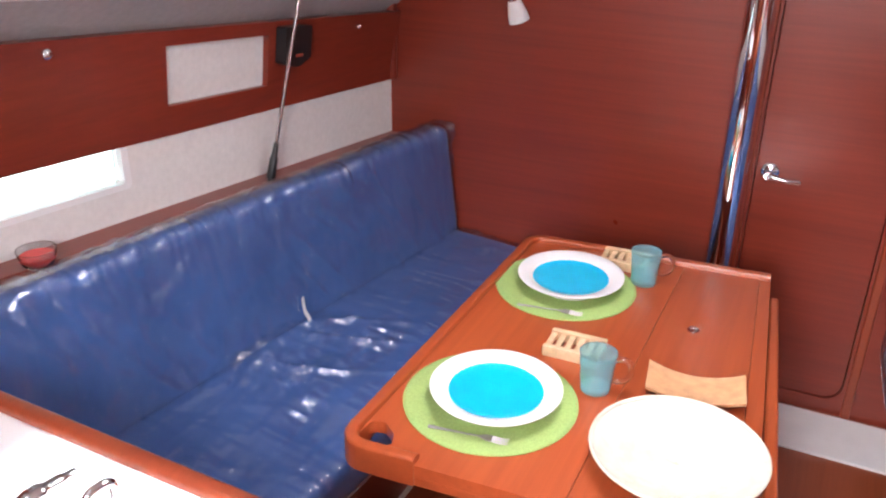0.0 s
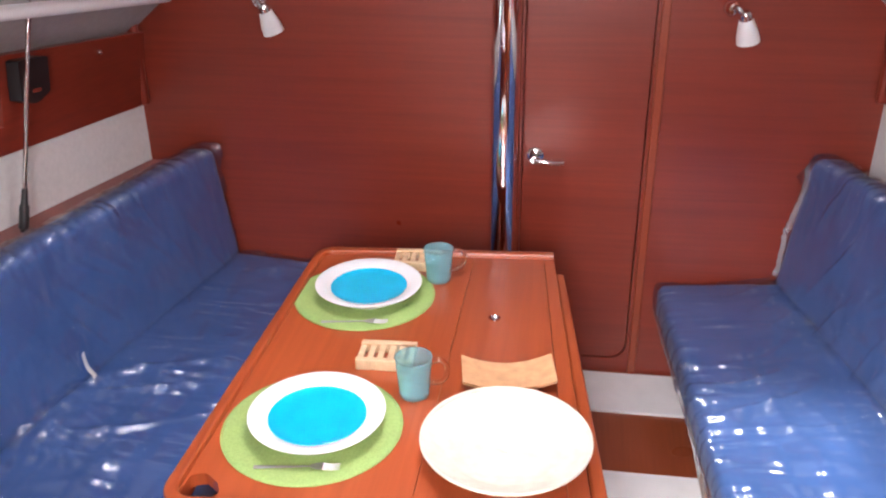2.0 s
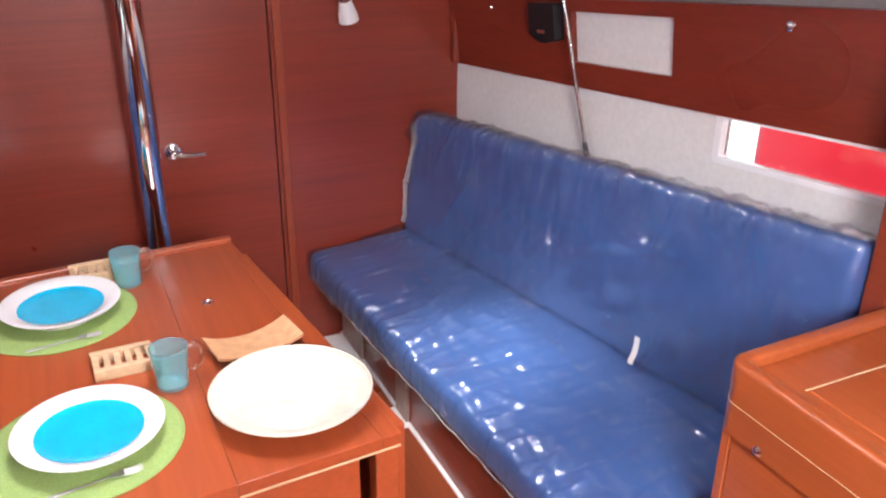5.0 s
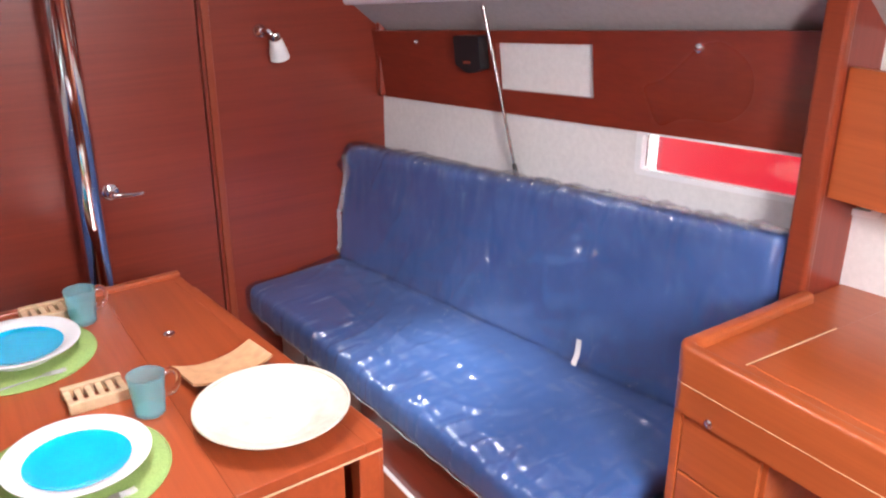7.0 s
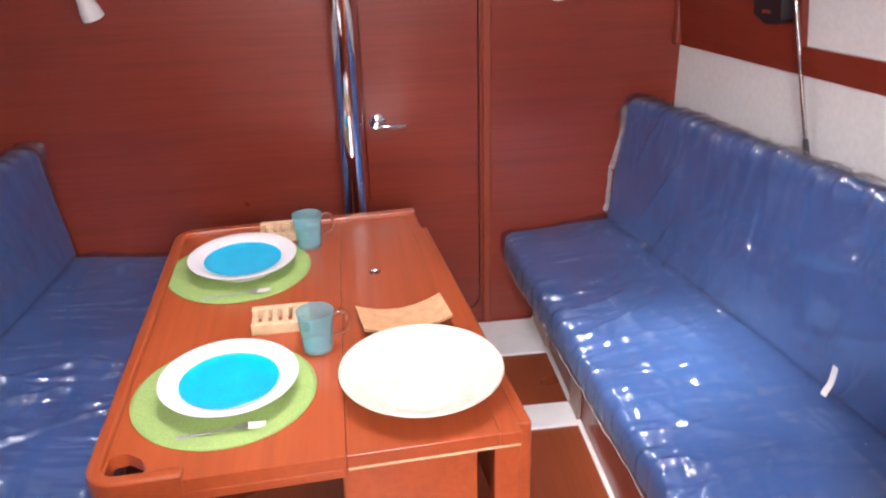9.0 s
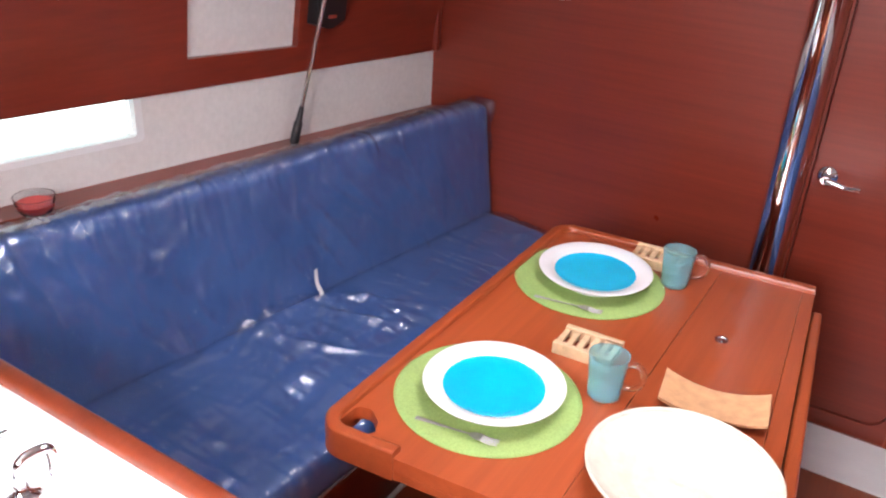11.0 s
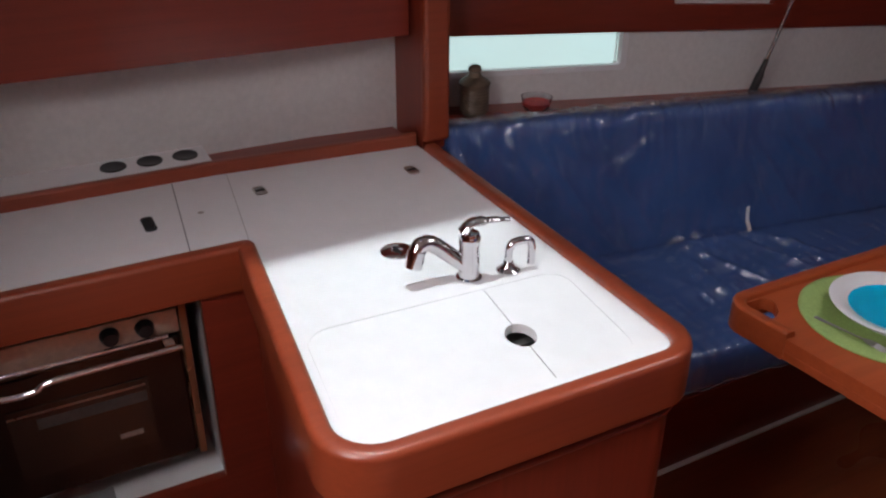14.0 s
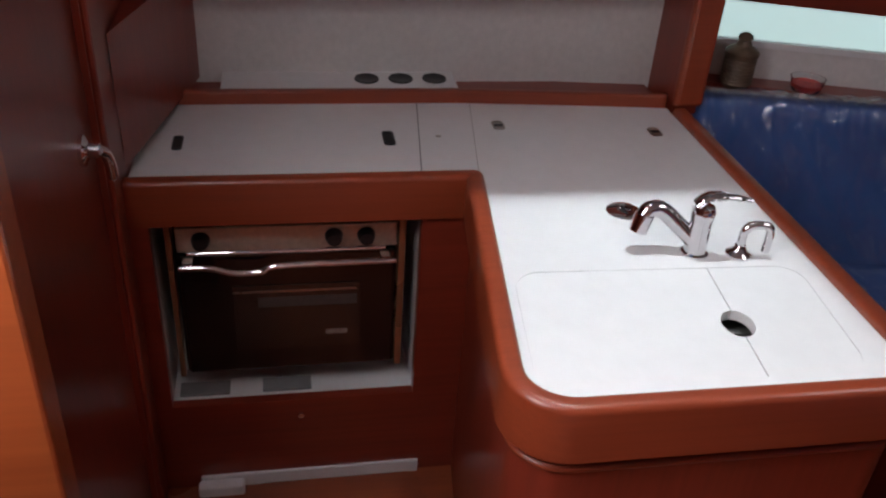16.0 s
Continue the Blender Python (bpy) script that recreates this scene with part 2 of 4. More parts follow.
# board axes: local x, y, z to world
YZ = Matrix(((0, 0, 1, 0), (1, 0, 0, 0), (0, 1, 0, 0), (0, 0, 0, 1)))
XZ = Matrix(((1, 0, 0, 0), (0, 0, 1, 0), (0, 1, 0, 0), (0, 0, 0, 1)))


def rect(a0, a1, b0, b1):
    return [Vector((a0, b0)), Vector((a1, b0)), Vector((a1, b1)), Vector((a0, b1))]


def lathe(profile, n=32, at=(0, 0, 0)):
    """A turned body from (radius, height) pairs."""
    bm = bmesh.new()
    rings = []
    for r, z in profile:
        if r < 1e-5:
            rings.append([bm.verts.new((at[0], at[1], at[2] + z))])
        else:
            rings.append([bm.verts.new((at[0] + r * math.cos(2 * math.pi * i / n), at[1] + r * math.sin(2 * math.pi * i / n), at[2] + z)) for i in range(n)])
    for a, b in zip(rings, rings[1:]):
        for i in range(n):
            j = (i + 1) % n
            if len(a) == 1 and len(b) > 1:
                bm.faces.new((a[0], b[i], b[j]))
            elif len(b) == 1 and len(a) > 1:
                bm.faces.new((a[i], a[j], b[0]))
            elif len(a) > 1:
                bm.faces.new((a[i], a[j], b[j], b[i]))
    return bm


def tube(path, radii, n=14, caps=True, flat=1.0):
    """A round bar along a path, radius by point."""
    bm = bmesh.new()
    pts = [Vector(p) for p in path]
    rings = []
    up = None
    for i, p in enumerate(pts):
        d = (pts[min(i + 1, len(pts) - 1)] - pts[max(i - 1, 0)]).normalized()
        if up is None:
            up = Vector((0, 0, 1)) if abs(d.z) < 0.9 else Vector((1, 0, 0))
        s = d.cross(up).normalized()
        up = s.cross(d).normalized()
        r = radii[i] if isinstance(radii, (list, tuple)) else radii
        rings.append([bm.verts.new(p + (s * math.cos(2 * math.pi * k / n) + up * flat * math.sin(2 * math.pi * k / n)) * r) for k in range(n)])
    for a, b in zip(rings, rings[1:]):
        for k in range(n):
            bm.faces.new((a[k], a[(k + 1) % n], b[(k + 1) % n], b[k]))
    if caps:
        bm.faces.new(rings[0])
        bm.faces.new(rings[-1])
    return bm


def bend(points, n=8):
    """A smooth path through points."""
    pts = [Vector(p) for p in points]
    out = []
    for i in range(len(pts) - 1):
        p0, p1, p2, p3 = pts[max(i - 1, 0)], pts[i], pts[i + 1], pts[min(i + 2, len(pts) - 1)]
        for k in range(n):
            t = k / n
            out.append(0.5 * (2 * p1 + (p2 - p0) * t + (2 * p0 - 5 * p1 + 4 * p2 - p3) * t * t + (3 * p1 - p0 - 3 * p2 + p3) * t ** 3))
    return out + [pts[-1]]


def sweep(path, profile, closed=False):
    """A moulding: profile of (out, up) pairs carried along a flat path, mitred."""
    bm = bmesh.new()
    pts = [Vector((p[0], p[1], p[2] if len(p) > 2 else 0)) for p in path]
    k = len(pts)
    rings = []
    for i, p in enumerate(pts):
        a = pts[i] - pts[i - 1] if (i or closed) else pts[1] - pts[0]
        b = pts[(i + 1) % k] - pts[i] if (i < k - 1 or closed) else a
        a, b = Vector((a.x, a.y)).normalized(), Vector((b.x, b.y)).normalized()
        na, nb = Vector((a.y, -a.x)), Vector((b.y, -b.x))
        mit = (na + nb).normalized()
        mit /= max(0.35, mit.dot(na))
        rings.append([bm.verts.new((p.x + mit.x * o, p.y + mit.y * o, p.z + u)) for o, u in profile])
    n = len(profile)
    for i in range(k if closed else k - 1):
        a, b = rings[i], rings[(i + 1) % k]
        for j in range(n):
            bm.faces.new((a[j], a[(j + 1) % n], b[(j + 1) % n], b[j]))
    if not closed:
        bm.faces.new(rings[0])
        bm.faces.new(rings[-1])
    return bm


def rail_profile(w, z0, z1, r):
    """A rail of width w, from z0 to z1, with its two upper edges rounded."""
    pts = [(0, z0), (w, z0)]
    for k in range(5):
        t = math.pi / 2 * k / 4
        pts.append((w - r + r * math.cos(t), z1 - r + r * math.sin(t)))
    for k in range(5):
        t = math.pi / 2 * k / 4
        pts.append((r - r * math.sin(t), z1 - r + r * math.cos(t)))
    return pts


def cushion(corner, nu, nv, nw, seed, puff=0.012, wrinkle=0.006, lift=0.0, gather=0.0, edge=1):
    """A soft block: corner(u, v, w) gives its eight-cornered body, u, v, w from 0 to 1; w is its thickness."""
    bm = bmesh.new()
    seen = {}

    def vert(i, j, k):
        key = (i, j, k)
        if key in seen:
            return seen[key]
        u, v, w = i / nu, j / nv, k / nw
        p = Vector(corner(u, v, w))
        c = Vector(corner(0.5, 0.5, 0.5))
        nrm = Vector((0, 0, 0))
        du = (Vector(corner(1, v, w)) - Vector(corner(0, v, w)))
        dv = (Vector(corner(u, 1, w)) - Vector(corner(u, 0, w)))
        dw = (Vector(corner(u, v, 1)) - Vector(corner(u, v, 0)))
        r = 0.028
        # rounded edges: pull corners in
        lu, lv, lw = du.length, dv.length, dw.length
        q = [u * lu, v * lv, w * lw]
        lim = [lu, lv, lw]
        inner = [min(max(a, r), l - r) for a, l in zip(q, lim)]
        off = Vector([a - b for a, b in zip(q, inner)])
        if off.length > 1e-6:
            off = off.normalized() * r
        q2 = [b + o for b, o in zip(inner, off)]
        p = Vector(corner(q2[0] / lu, q2[1] / lv, q2[2] / lw))
        if w > 0.5:
            b = math.sin(math.pi * u) ** 0.4 * math.sin(math.pi * v) ** 0.4
            s = noise.noise(Vector((p.x * 6 + seed, p.y * 6, p.z * 6))) * 1.0 + noise.noise(Vector((p.x * 23, p.y * 23 + seed, p.z * 23))) * 0.35
            p += dw.normalized() * (puff * b + wrinkle * s * (0.4 + 0.6 * b))
        if lift:
            out = (dw.normalized() * (2 * w - 1) * (1 if 0 < k < nw or w in (0, 1) else 0))
            e = max(0.0, 1 - abs((v if edge else 1 - v) - 1) / 0.22)
            g = noise.noise(Vector((p.y * 34 + seed, v * 3.0, seed))) + 0.6 * noise.noise(Vector((p.y * 75, v * 6.0, seed)))
            along, cross = (p.x + p.z) * 0.9 + 0.45 * p.y, p.y - 0.5 * (p.x - p.z)
            ridge = 1 - 5 * abs(noise.noise(Vector((along * 3.2, cross * 9 + seed, seed))))
            fold = 1 - 6 * abs(noise.noise(Vector((along * 7 + seed, cross * 2.5, 2 * seed))))
            slack = 0.75 * max(ridge, 0.0) + 0.4 * max(fold, 0.0) + 0.2 * noise.noise(Vector((p.x * 14, p.y * 14, p.z * 14 + seed)))
            loose = max(0.0, noise.noise(Vector((p.x * 3, p.y * 3, p.z * 3 + seed))) + 0.25)
            p += dw.normalized() * (lift + gather * (e * (0.35 + 0.65 * loose) * max(g + 0.15, -0.1) + 1.3 * loose * max(slack, -0.1)))
            side_push = dv.normalized() * (1 if v > 0.5 else -1)
            if v in (0, 1) or (w > 0 and (v < 0.06 or v > 0.94)):
                p += side_push * (lift + 0.5 * gather * (0.5 + g))
        seen[key] = bm.verts.new(p)
        return seen[key]

    def face(a, b, c, d):
        bm.faces.new((vert(*a), vert(*b), vert(*c), vert(*d)))

    for i in range(nu):
        for j in range(nv):
            for k in (0, nw):
                face((i, j, k), (i + 1, j, k), (i + 1, j + 1, k), (i, j + 1, k))
    for i in range(nu):
        for k in range(nw):
            for j in (0, nv):
                face((i, j, k), (i + 1, j, k), (i + 1, j, k + 1), (i, j, k + 1))
    for j in range(nv):
        for k in range(nw):
            for i in (0, nu):
                face((i, j, k), (i, j + 1, k), (i, j + 1, k + 1), (i, j, k + 1))
    return bm


# ---- the cabin: structure ----
BULK = 2.431         # after face of the forward bulkhead
AFT = -2.0
CEIL = 1.9
SOLE = 0.15          # top of the cabin sole in the saloon


def shelf_z(y):
    return 0.968 - 0.062 * (y - 0.7)


def locker_low(y):
    return 1.037 + 0.062 * (BULK - y)


def locker_top(y):
    return 1.265 + 0.097 * (BULK - y)


def liner_x(y, side=-1):
    return 1.16 + 0.105 * (BULK - y) if side < 0 else 1.075 + 0.18 * (BULK - y)


def structure(name, bm, mat, label, category, smooth=None):
    return tagged(part(name, bm, mat, None, "", smooth), label, category, "", "structure")


structure("floor", box(-1.7, 1.7, AFT, BULK + 0.9, 0.0, SOLE), floor_wood, "varnished mahogany cabin sole with pale seams", "floor")
door_hole = rect(0.058, 0.428, 0.20, 1.86)
structure("wall_forward", slab(rect(-1.75, 1.75, -0.05, CEIL + 0.05), [rounded(door_hole, 0.06)], BULK, BULK + 0.03, XZ), wood_x, "dark red mahogany veneered forward bulkhead", "wall")
structure("wall_beyond_door", box(-1.7, 1.7, BULK + 0.9, BULK + 0.95, -0.05, CEIL), wood_x, "plain wooden wall of the forward cabin", "wall")
structure("wall_aft", slab(rect(-1.75, 1.75, -0.05, CEIL + 0.05), [], AFT - 0.05, AFT, XZ), wood_x, "plain mahogany wall closing the cabin aft", "wall")
hatches = [rect(-0.28, 0.28, 1.0, 1.5), rect(-0.77, -0.47, 0.13, 0.43), rect(-0.36, 0.36, -1.45, -0.4)]
structure("ceiling", slab(rect(-1.75, 1.75, AFT - 0.1, BULK + 1.0), hatches, CEIL + 0.001, CEIL + 0.05), liner, "white vinyl headliner with deck hatches open to the sky", "ceiling")

# unseen coamings, added to keep hatch light off the upper walls
for x0, x1, y0, y1 in ((-0.28, 0.28, 1.0, 1.5), (-0.77, -0.47, 0.13, 0.43)):
    structure("hatch_coaming", slab(rect(x0 - 0.02, x1 + 0.02, y0 - 0.02, y1 + 0.02), [rect(x0, x1, y0, y1)], CEIL + 0.051, CEIL + 0.22), laminate, "added white coaming narrowing the light of a deck hatch", "hatch")

for side, tag in ((-1, "port"), (1, "starboard")):
    # hull liner with the long window, sheared to follow the hull
    fwd = 1.312 if side < 0 else 1.345
    win = rect(0.735, fwd, 1.045, 1.15)
    rise = 0.058 if side > 0 else 0.0
    bm = slab(rect(AFT, BULK, -0.02, CEIL + 0.02), [rounded(win, 0.012, 3)], 0.0, 0.03)
    for v in bm.verts:
        y, z, d = v.co.x, v.co.y, v.co.z
        zz = z + rise - 0.055 * (y - 0.7) if 1.0 < z < 1.2 else z
        v.co = Vector((side * (liner_x(y, side) + d), y, zz))
    structure("wall_" + tag, bm, liner, "off-white lined hull side with a long window", "wall")
    w = thing("window_1" if side < 0 else "window_2", (side * 1.3, 1.0, 1.0), "long low hull window with a pale frame", "window", "", "structure")

    def onhull(y, z, d):
        return Vector((side * (liner_x(y, side) + d), y, z + rise - 0.055 * (y - 0.7)))

    fr = slab(rounded(rect(0.72, fwd + 0.016, 1.033, 1.16), 0.014, 4), [rounded(rect(0.738, fwd - 0.003, 1.048, 1.147), 0.01, 3)], -0.006, 0.012)
    for v in fr.verts:
        v.co = onhull(v.co.x, v.co.y, v.co.z)
    f = part("window_frame", fr, laminate, None)
    f.parent, f.matrix_parent_inverse = w, Matrix.Translation(-w.location)
    pn = slab(rect(0.737, fwd - 0.002, 1.047, 1.148), [], 0.014, 0.02)
    for v in pn.verts:
        v.co = onhull(v.co.x, v.co.y, v.co.z)
    p = part("pane", pn, pane_glass, None)
    p.parent, p.matrix_parent_inverse = w, Matrix.Translation(-w.location)
    p.visible_shadow = False

# outside: water to the horizon, a neighbouring red hull
structure("water", box(-400, 400, -400, 400, -0.9, -0.8), plain("sea_water", (0.10, 0.22, 0.24), 0.15, 0, 0.2, 1.5, 0.3), "pale grey-green harbour water", "water")
nb = thing("neighbour_boat", (3.0, -1.4, -0.8), "bright red hull of the boat moored alongside", "boat")
part("hull", box(-0.2, 1.2, -6.0, 4.14, 0.0, 2.9, 0.08), red_hull, nb)
# added emissive panels stand in for the bright outdoors seen through the windows
glow, gnt, gbs = material("glowing_backdrop")
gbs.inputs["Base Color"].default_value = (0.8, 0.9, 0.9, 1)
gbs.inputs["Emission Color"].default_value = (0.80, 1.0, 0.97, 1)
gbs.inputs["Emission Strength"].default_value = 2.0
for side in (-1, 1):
    structure("backdrop", box(*((-3.5, -3.4) if side < 0 else (4.4, 4.5)), -12, 14, -0.79, 3.2), glow, "pale glowing panel standing in for bright daylight beyond the window", "backdrop")


def kids(root):
    """Parts are modelled in the cabin's own coordinates."""
    def add(name, bm, mat, label="", smooth=None, under=None):
        ob = part(name, bm, mat, None, label, smooth)
        ob.parent = under or root
        ob.matrix_parent_inverse = Matrix.Identity(4) if under else Matrix.Translation(-root.location)
        return ob
    return add


# floor seams and sheets
for side in (-1, 1):
    structure("trim", box(side * 0.618 - 0.006, side * 0.618 + 0.006, 0.7, BULK - 0.002, SOLE, SOLE + 0.006), paper, "thin pale seam strip along the settee base", "trim")
for y0, y1 in ((2.19, 2.415), (1.79, 1.905)):
    s = joined(box(-0.50, 0.611, y0, y1, SOLE + 0.001, SOLE + 0.005), box(0.30, 0.611, y0 + 0.002, y0 + 0.08, SOLE + 0.0055, SOLE + 0.008))
    tagged(part("floor_sheet", s, paper, None), "white protective sheet laid across the cabin sole", "sheet", "protective sheets")
    # grey-brown strip continues the sheet up the settee base
    tagged(part("film_strip", box(0.6125, 0.6235, y0 + 0.02, y1 - 0.01, SOLE + 0.007, 0.36), grey_brown, None), "grey-brown film strip hanging over the settee base", "film", "film strips")

# ---- door in the bulkhead ----
d = thing("door_1", (0.24, BULK, 0.2), "closed mahogany cabin door with rounded lower corners", "door", "", "structure")
add = kids(d)
add("door_leaf", slab(rounded(rect(0.063, 0.423, 0.206, 1.855), 0.055), [], BULK + 0.004, BULK + 0.026, XZ), wood_x)
hd = add("door_handle", joined(moved(lathe([(0, 0), (0.026, 0), (0.026, 0.006), (0.020, 0.012), (0.012, 0.014), (0.011, 0.05), (0, 0.05)], 24), Matrix.Translation((0.100, BULK + 0.004, 0.912)) @ pose(0, 0, 0, 90)),
                               tube(bend([(0.100, BULK - 0.045, 0.912), (0.122, BULK - 0.05, 0.912), (0.155, BULK - 0.05, 0.908), (0.188, BULK - 0.046, 0.908)]), [0.011] * 8 + [0.0095] * 9 + [0.008] * 8, 12, True, 0.8)), chrome, "chrome lever handle", 40)
structure("door_trim", box(0.437, 0.463, BULK - 0.012, BULK + 0.001, SOLE, CEIL, 0.004), rim_wood, "narrow raised mahogany door trim", "trim")
structure("door_trim", box(0.026, 0.050, BULK - 0.010, BULK + 0.001, SOLE, CEIL, 0.004), rim_wood, "narrow raised mahogany door trim", "trim")
for side in (-1, 1):
    # moulded corner posts where bulkhead meets hull side
    structure("corner_trim", box(side * (liner_x(BULK, side) - 0.012) - 0.018, side * (liner_x(BULK, side) - 0.012) + 0.018, BULK - 0.03, BULK - 0.001, locker_low(BULK) + (0.072 if side > 0 else 0.0), CEIL, 0.012), wood_z, "mahogany corner moulding", "trim")

post = thing("mast_post", (0.012, 2.305, SOLE), "polished chrome mast support post in front of the bulkhead", "post")
add = kids(post)
add("pole", tube([(0.012, 2.305, SOLE + 0.012), (0.012, 2.305, CEIL - 0.012)], 0.039, 40), chrome, "", 40)
add("base_collar", lathe([(0, 0), (0.065, 0), (0.065, 0.01), (0.045, 0.02), (0.041, 0.03), (0, 0.03)], 32, (0.012, 2.305, SOLE)), chrome, "", 40)
add("top_collar", lathe([(0, 0), (0.041, 0), (0.045, 0.01), (0.065, 0.02), (0.065, 0.03), (0, 0.03)], 32, (0.012, 2.305, CEIL - 0.03)), chrome, "", 40)


def reading_lamp(x, z, turn):
    L = thing("reading_lamp", (x, BULK, z), "small chrome reading lamp with a white glass shade on the bulkhead", "lamp", "bulkhead lamps")
    add = kids(L)
    add("wall_rose", moved(lathe([(0, 0), (0.024, 0), (0.024, 0.006), (0.018, 0.014), (0, 0.016)], 24), Matrix.Translation((x, BULK, z + 0.03)) @ pose(0, 0, 0, 90)), chrome, "", 40)
    add("arm", tube(bend([(x, BULK - 0.01, z + 0.03), (x + 0.01 * turn, BULK - 0.045, z + 0.035), (x + 0.025 * turn, BULK - 0.055, z + 0.015)]), 0.008, 10), chrome, "", 40)
    m = Matrix.Translation((x + 0.030 * turn, BULK - 0.055, z + 0.018)) @ pose(0, 0, 0, 12, 0, 0) @ pose(0, 0, 0, 0, -14 * turn, 0)
    add("socket", moved(lathe([(0, 0.012), (0.012, 0.012), (0.017, 0.004), (0.017, -0.018), (0, -0.018)], 20), m), chrome, "", 40)
    add("shade", moved(lathe([(0.014, -0.010), (0.020, -0.014), (0.030, -0.055), (0.032, -0.078), (0.029, -0.078), (0.026, -0.055), (0.015, -0.018)], 28), m), shade_white, "frosted white shade", 50)


reading_lamp(-0.735, 1.335, 1)
reading_lamp(0.625, 1.335, 1)


# ---- settees ----
def settee(side):
    name = "port" if side < 0 else "starboard"
    y0 = 0.70 if side < 0 else 0.84
    base = thing("settee_base", (side * 0.9, 1.6, 0), "mahogany settee base under blue cushions", "settee base", "settee bases")
    add = kids(base)
    add("front_panel", box(*sorted((side * 0.625, side * 0.650)), y0, BULK - 0.003, SOLE, 0.372, 0.002), wood_y)
    add("seat_board", box(*sorted((side * 0.60, side * 1.12)), y0, BULK - 0.003, 0.3725, 0.388, 0.002), wood_y)
    rise = 0.0 if side < 0 else 0.045
    slope = 0.026 if side < 0 else 0.060
    flare = 0.145 if side < 0 else 0.19
    edge = 0.885 if side < 0 else 0.858
    seat = thing("seat_cushion", (side * 0.85, 1.6, 0.389), "blue canvas seat cushion wrapped in shiny clear plastic film", "cushion", "seat cushions")

    def c(u, v, w):
        y = y0 + 0.005 + u * (BULK - 0.008 - y0)
        back = edge + 0.065 + flare * (BULK - y)
        front = 0.505 + 0.07 * (BULK - y)
        return (side * (front + v * (back - front)), y, 0.390 + w * (0.108 + 0.035 * v))

    kids(seat)("cover", cushion(c, 90, 26, 6, 3.1 * side, 0.012, 0.005), blue_film, "", 60)
    kids(seat)("plastic_film", cushion(c, 330, 64, 6, 3.1 * side, 0.012, 0.005, 0.006, 0.026, 0), film, "clear wrinkled plastic film", 60)
    back = thing("back_cushion", (side * 1.0, 1.6, 0.52), "tall blue canvas backrest wrapped in creased clear plastic film", "cushion", "back cushions")

    def b(u, v, w):
        y = y0 + 0.004 + u * (BULK - 0.006 - y0)
        top = 0.90 + rise + slope * (BULK - y)
        z = 0.515 + v * (top - 0.515)
        x = edge + flare * (BULK - y) + 0.05 * v
        return (side * (x + 0.085 * (1 - w)), y, z)

    kids(back)("cover", cushion(b, 90, 24, 5, 7.7 * side, 0.010, 0.005), blue_film, "", 60)
    kids(back)("plastic_film", cushion(b, 330, 60, 5, 7.7 * side, 0.010, 0.005, 0.006, 0.030, 1), film, "clear wrinkled plastic film", 60)
    # wrinkled film edge gathered along the top of the backrest
    rnd = random.Random(5 + side)
    bm = bmesh.new()
    n = 150
    rows = []
    for i in range(n + 1):
        y = y0 + 0.01 + (BULK - 0.05 - y0) * i / n
        top = 0.90 + rise + slope * (BULK - y)
        x = edge + 0.05 + flare * (BULK - y)
        j = [rnd.uniform(-1, 1) for _ in range(6)]
        rows.append([bm.verts.new((side * (x + 0.020 + 0.004 * j[0]), y, top + 0.004 + 0.005 * j[1])), bm.verts.new((side * (x + 0.050 + 0.004 * j[2]), y + 0.003 * j[3], top + 0.007 + 0.006 * j[4])), bm.verts.new((side * (x + 0.078), y, top + 0.004 + 0.003 * j[5]))])
    for a, bb in zip(rows, rows[1:]):
        for k in range(2):
            bm.faces.new((a[k], a[k + 1], bb[k + 1], bb[k]))
    kids(back)("film_edge", bm, FILM, "crumpled clear film edge", 30)
    bm = bmesh.new()
    rows = []
    for i in range(61):
        y = y0 + 0.012 + 0.62 * i / 60
        top = 0.90 + rise + slope * (BULK - y)
        x = edge + 0.05 + flare * (BULK - y)
        w = 0.011 * (1 - i / 75)
        j = [rnd.uniform(-1, 1) for _ in range(4)]
        rows.append([bm.verts.new((side * (x + 0.022 - w + 0.003 * j[0]), y, top + 0.011 + 0.003 * j[1])), bm.verts.new((side * (x + 0.028), y, top + 0.017 + 0.004 * j[2])), bm.verts.new((side * (x + 0.034 + w), y, top + 0.010 + 0.003 * j[3]))])
    for a, bb in zip(rows, rows[1:]):
        for k in range(2):
            bm.faces.new((a[k], a[k + 1], bb[k + 1], bb[k]))
    kids(back)("film_hem", bm, milky, "milky bunched film hem", 30)
    # folded film whitened for the glint at the backrest's forward end; welded seam under the seat's front edge
    if side > 0:
        bm = bmesh.new()
        rows = []
        for i in range(31):
            s = i / 30
            z = 0.56 + 0.36 * s
            x = 0.868 + 0.05 * s + 0.006 * math.sin(9 * s + side) + rnd.uniform(-0.003, 0.003)
            w = 0.010 + 0.010 * s * (1 + math.sin(17 * s))
            rows.append([bm.verts.new((side * (x - 0.016), BULK - 0.030 - w, z)), bm.verts.new((side * (x - 0.026), BULK - 0.026, z)), bm.verts.new((side * (x - 0.006), BULK - 0.012, z))])
        for a, bb in zip(rows, rows[1:]):
            for k in range(2):
                bm.faces.new((a[k], a[k + 1], bb[k + 1], bb[k]))
        kids(back)("film_fold", bm, milky, "milky folded film end", 30)
    line = [(side * (0.4985 + 0.07 * (BULK - 0.02 - y0) * (1 - k / 90) + 0.0015 * math.sin(31 * k)), y0 + 0.02 + (BULK - 0.05 - y0) * k / 90, 0.412 + 0.003 * math.sin(5.3 * k) + rnd.uniform(-0.002, 0.002)) for k in range(91)]
    kids(seat)("film_seam", tube(line, 0.0017, 6), milky, "milky welded film seam", 40)


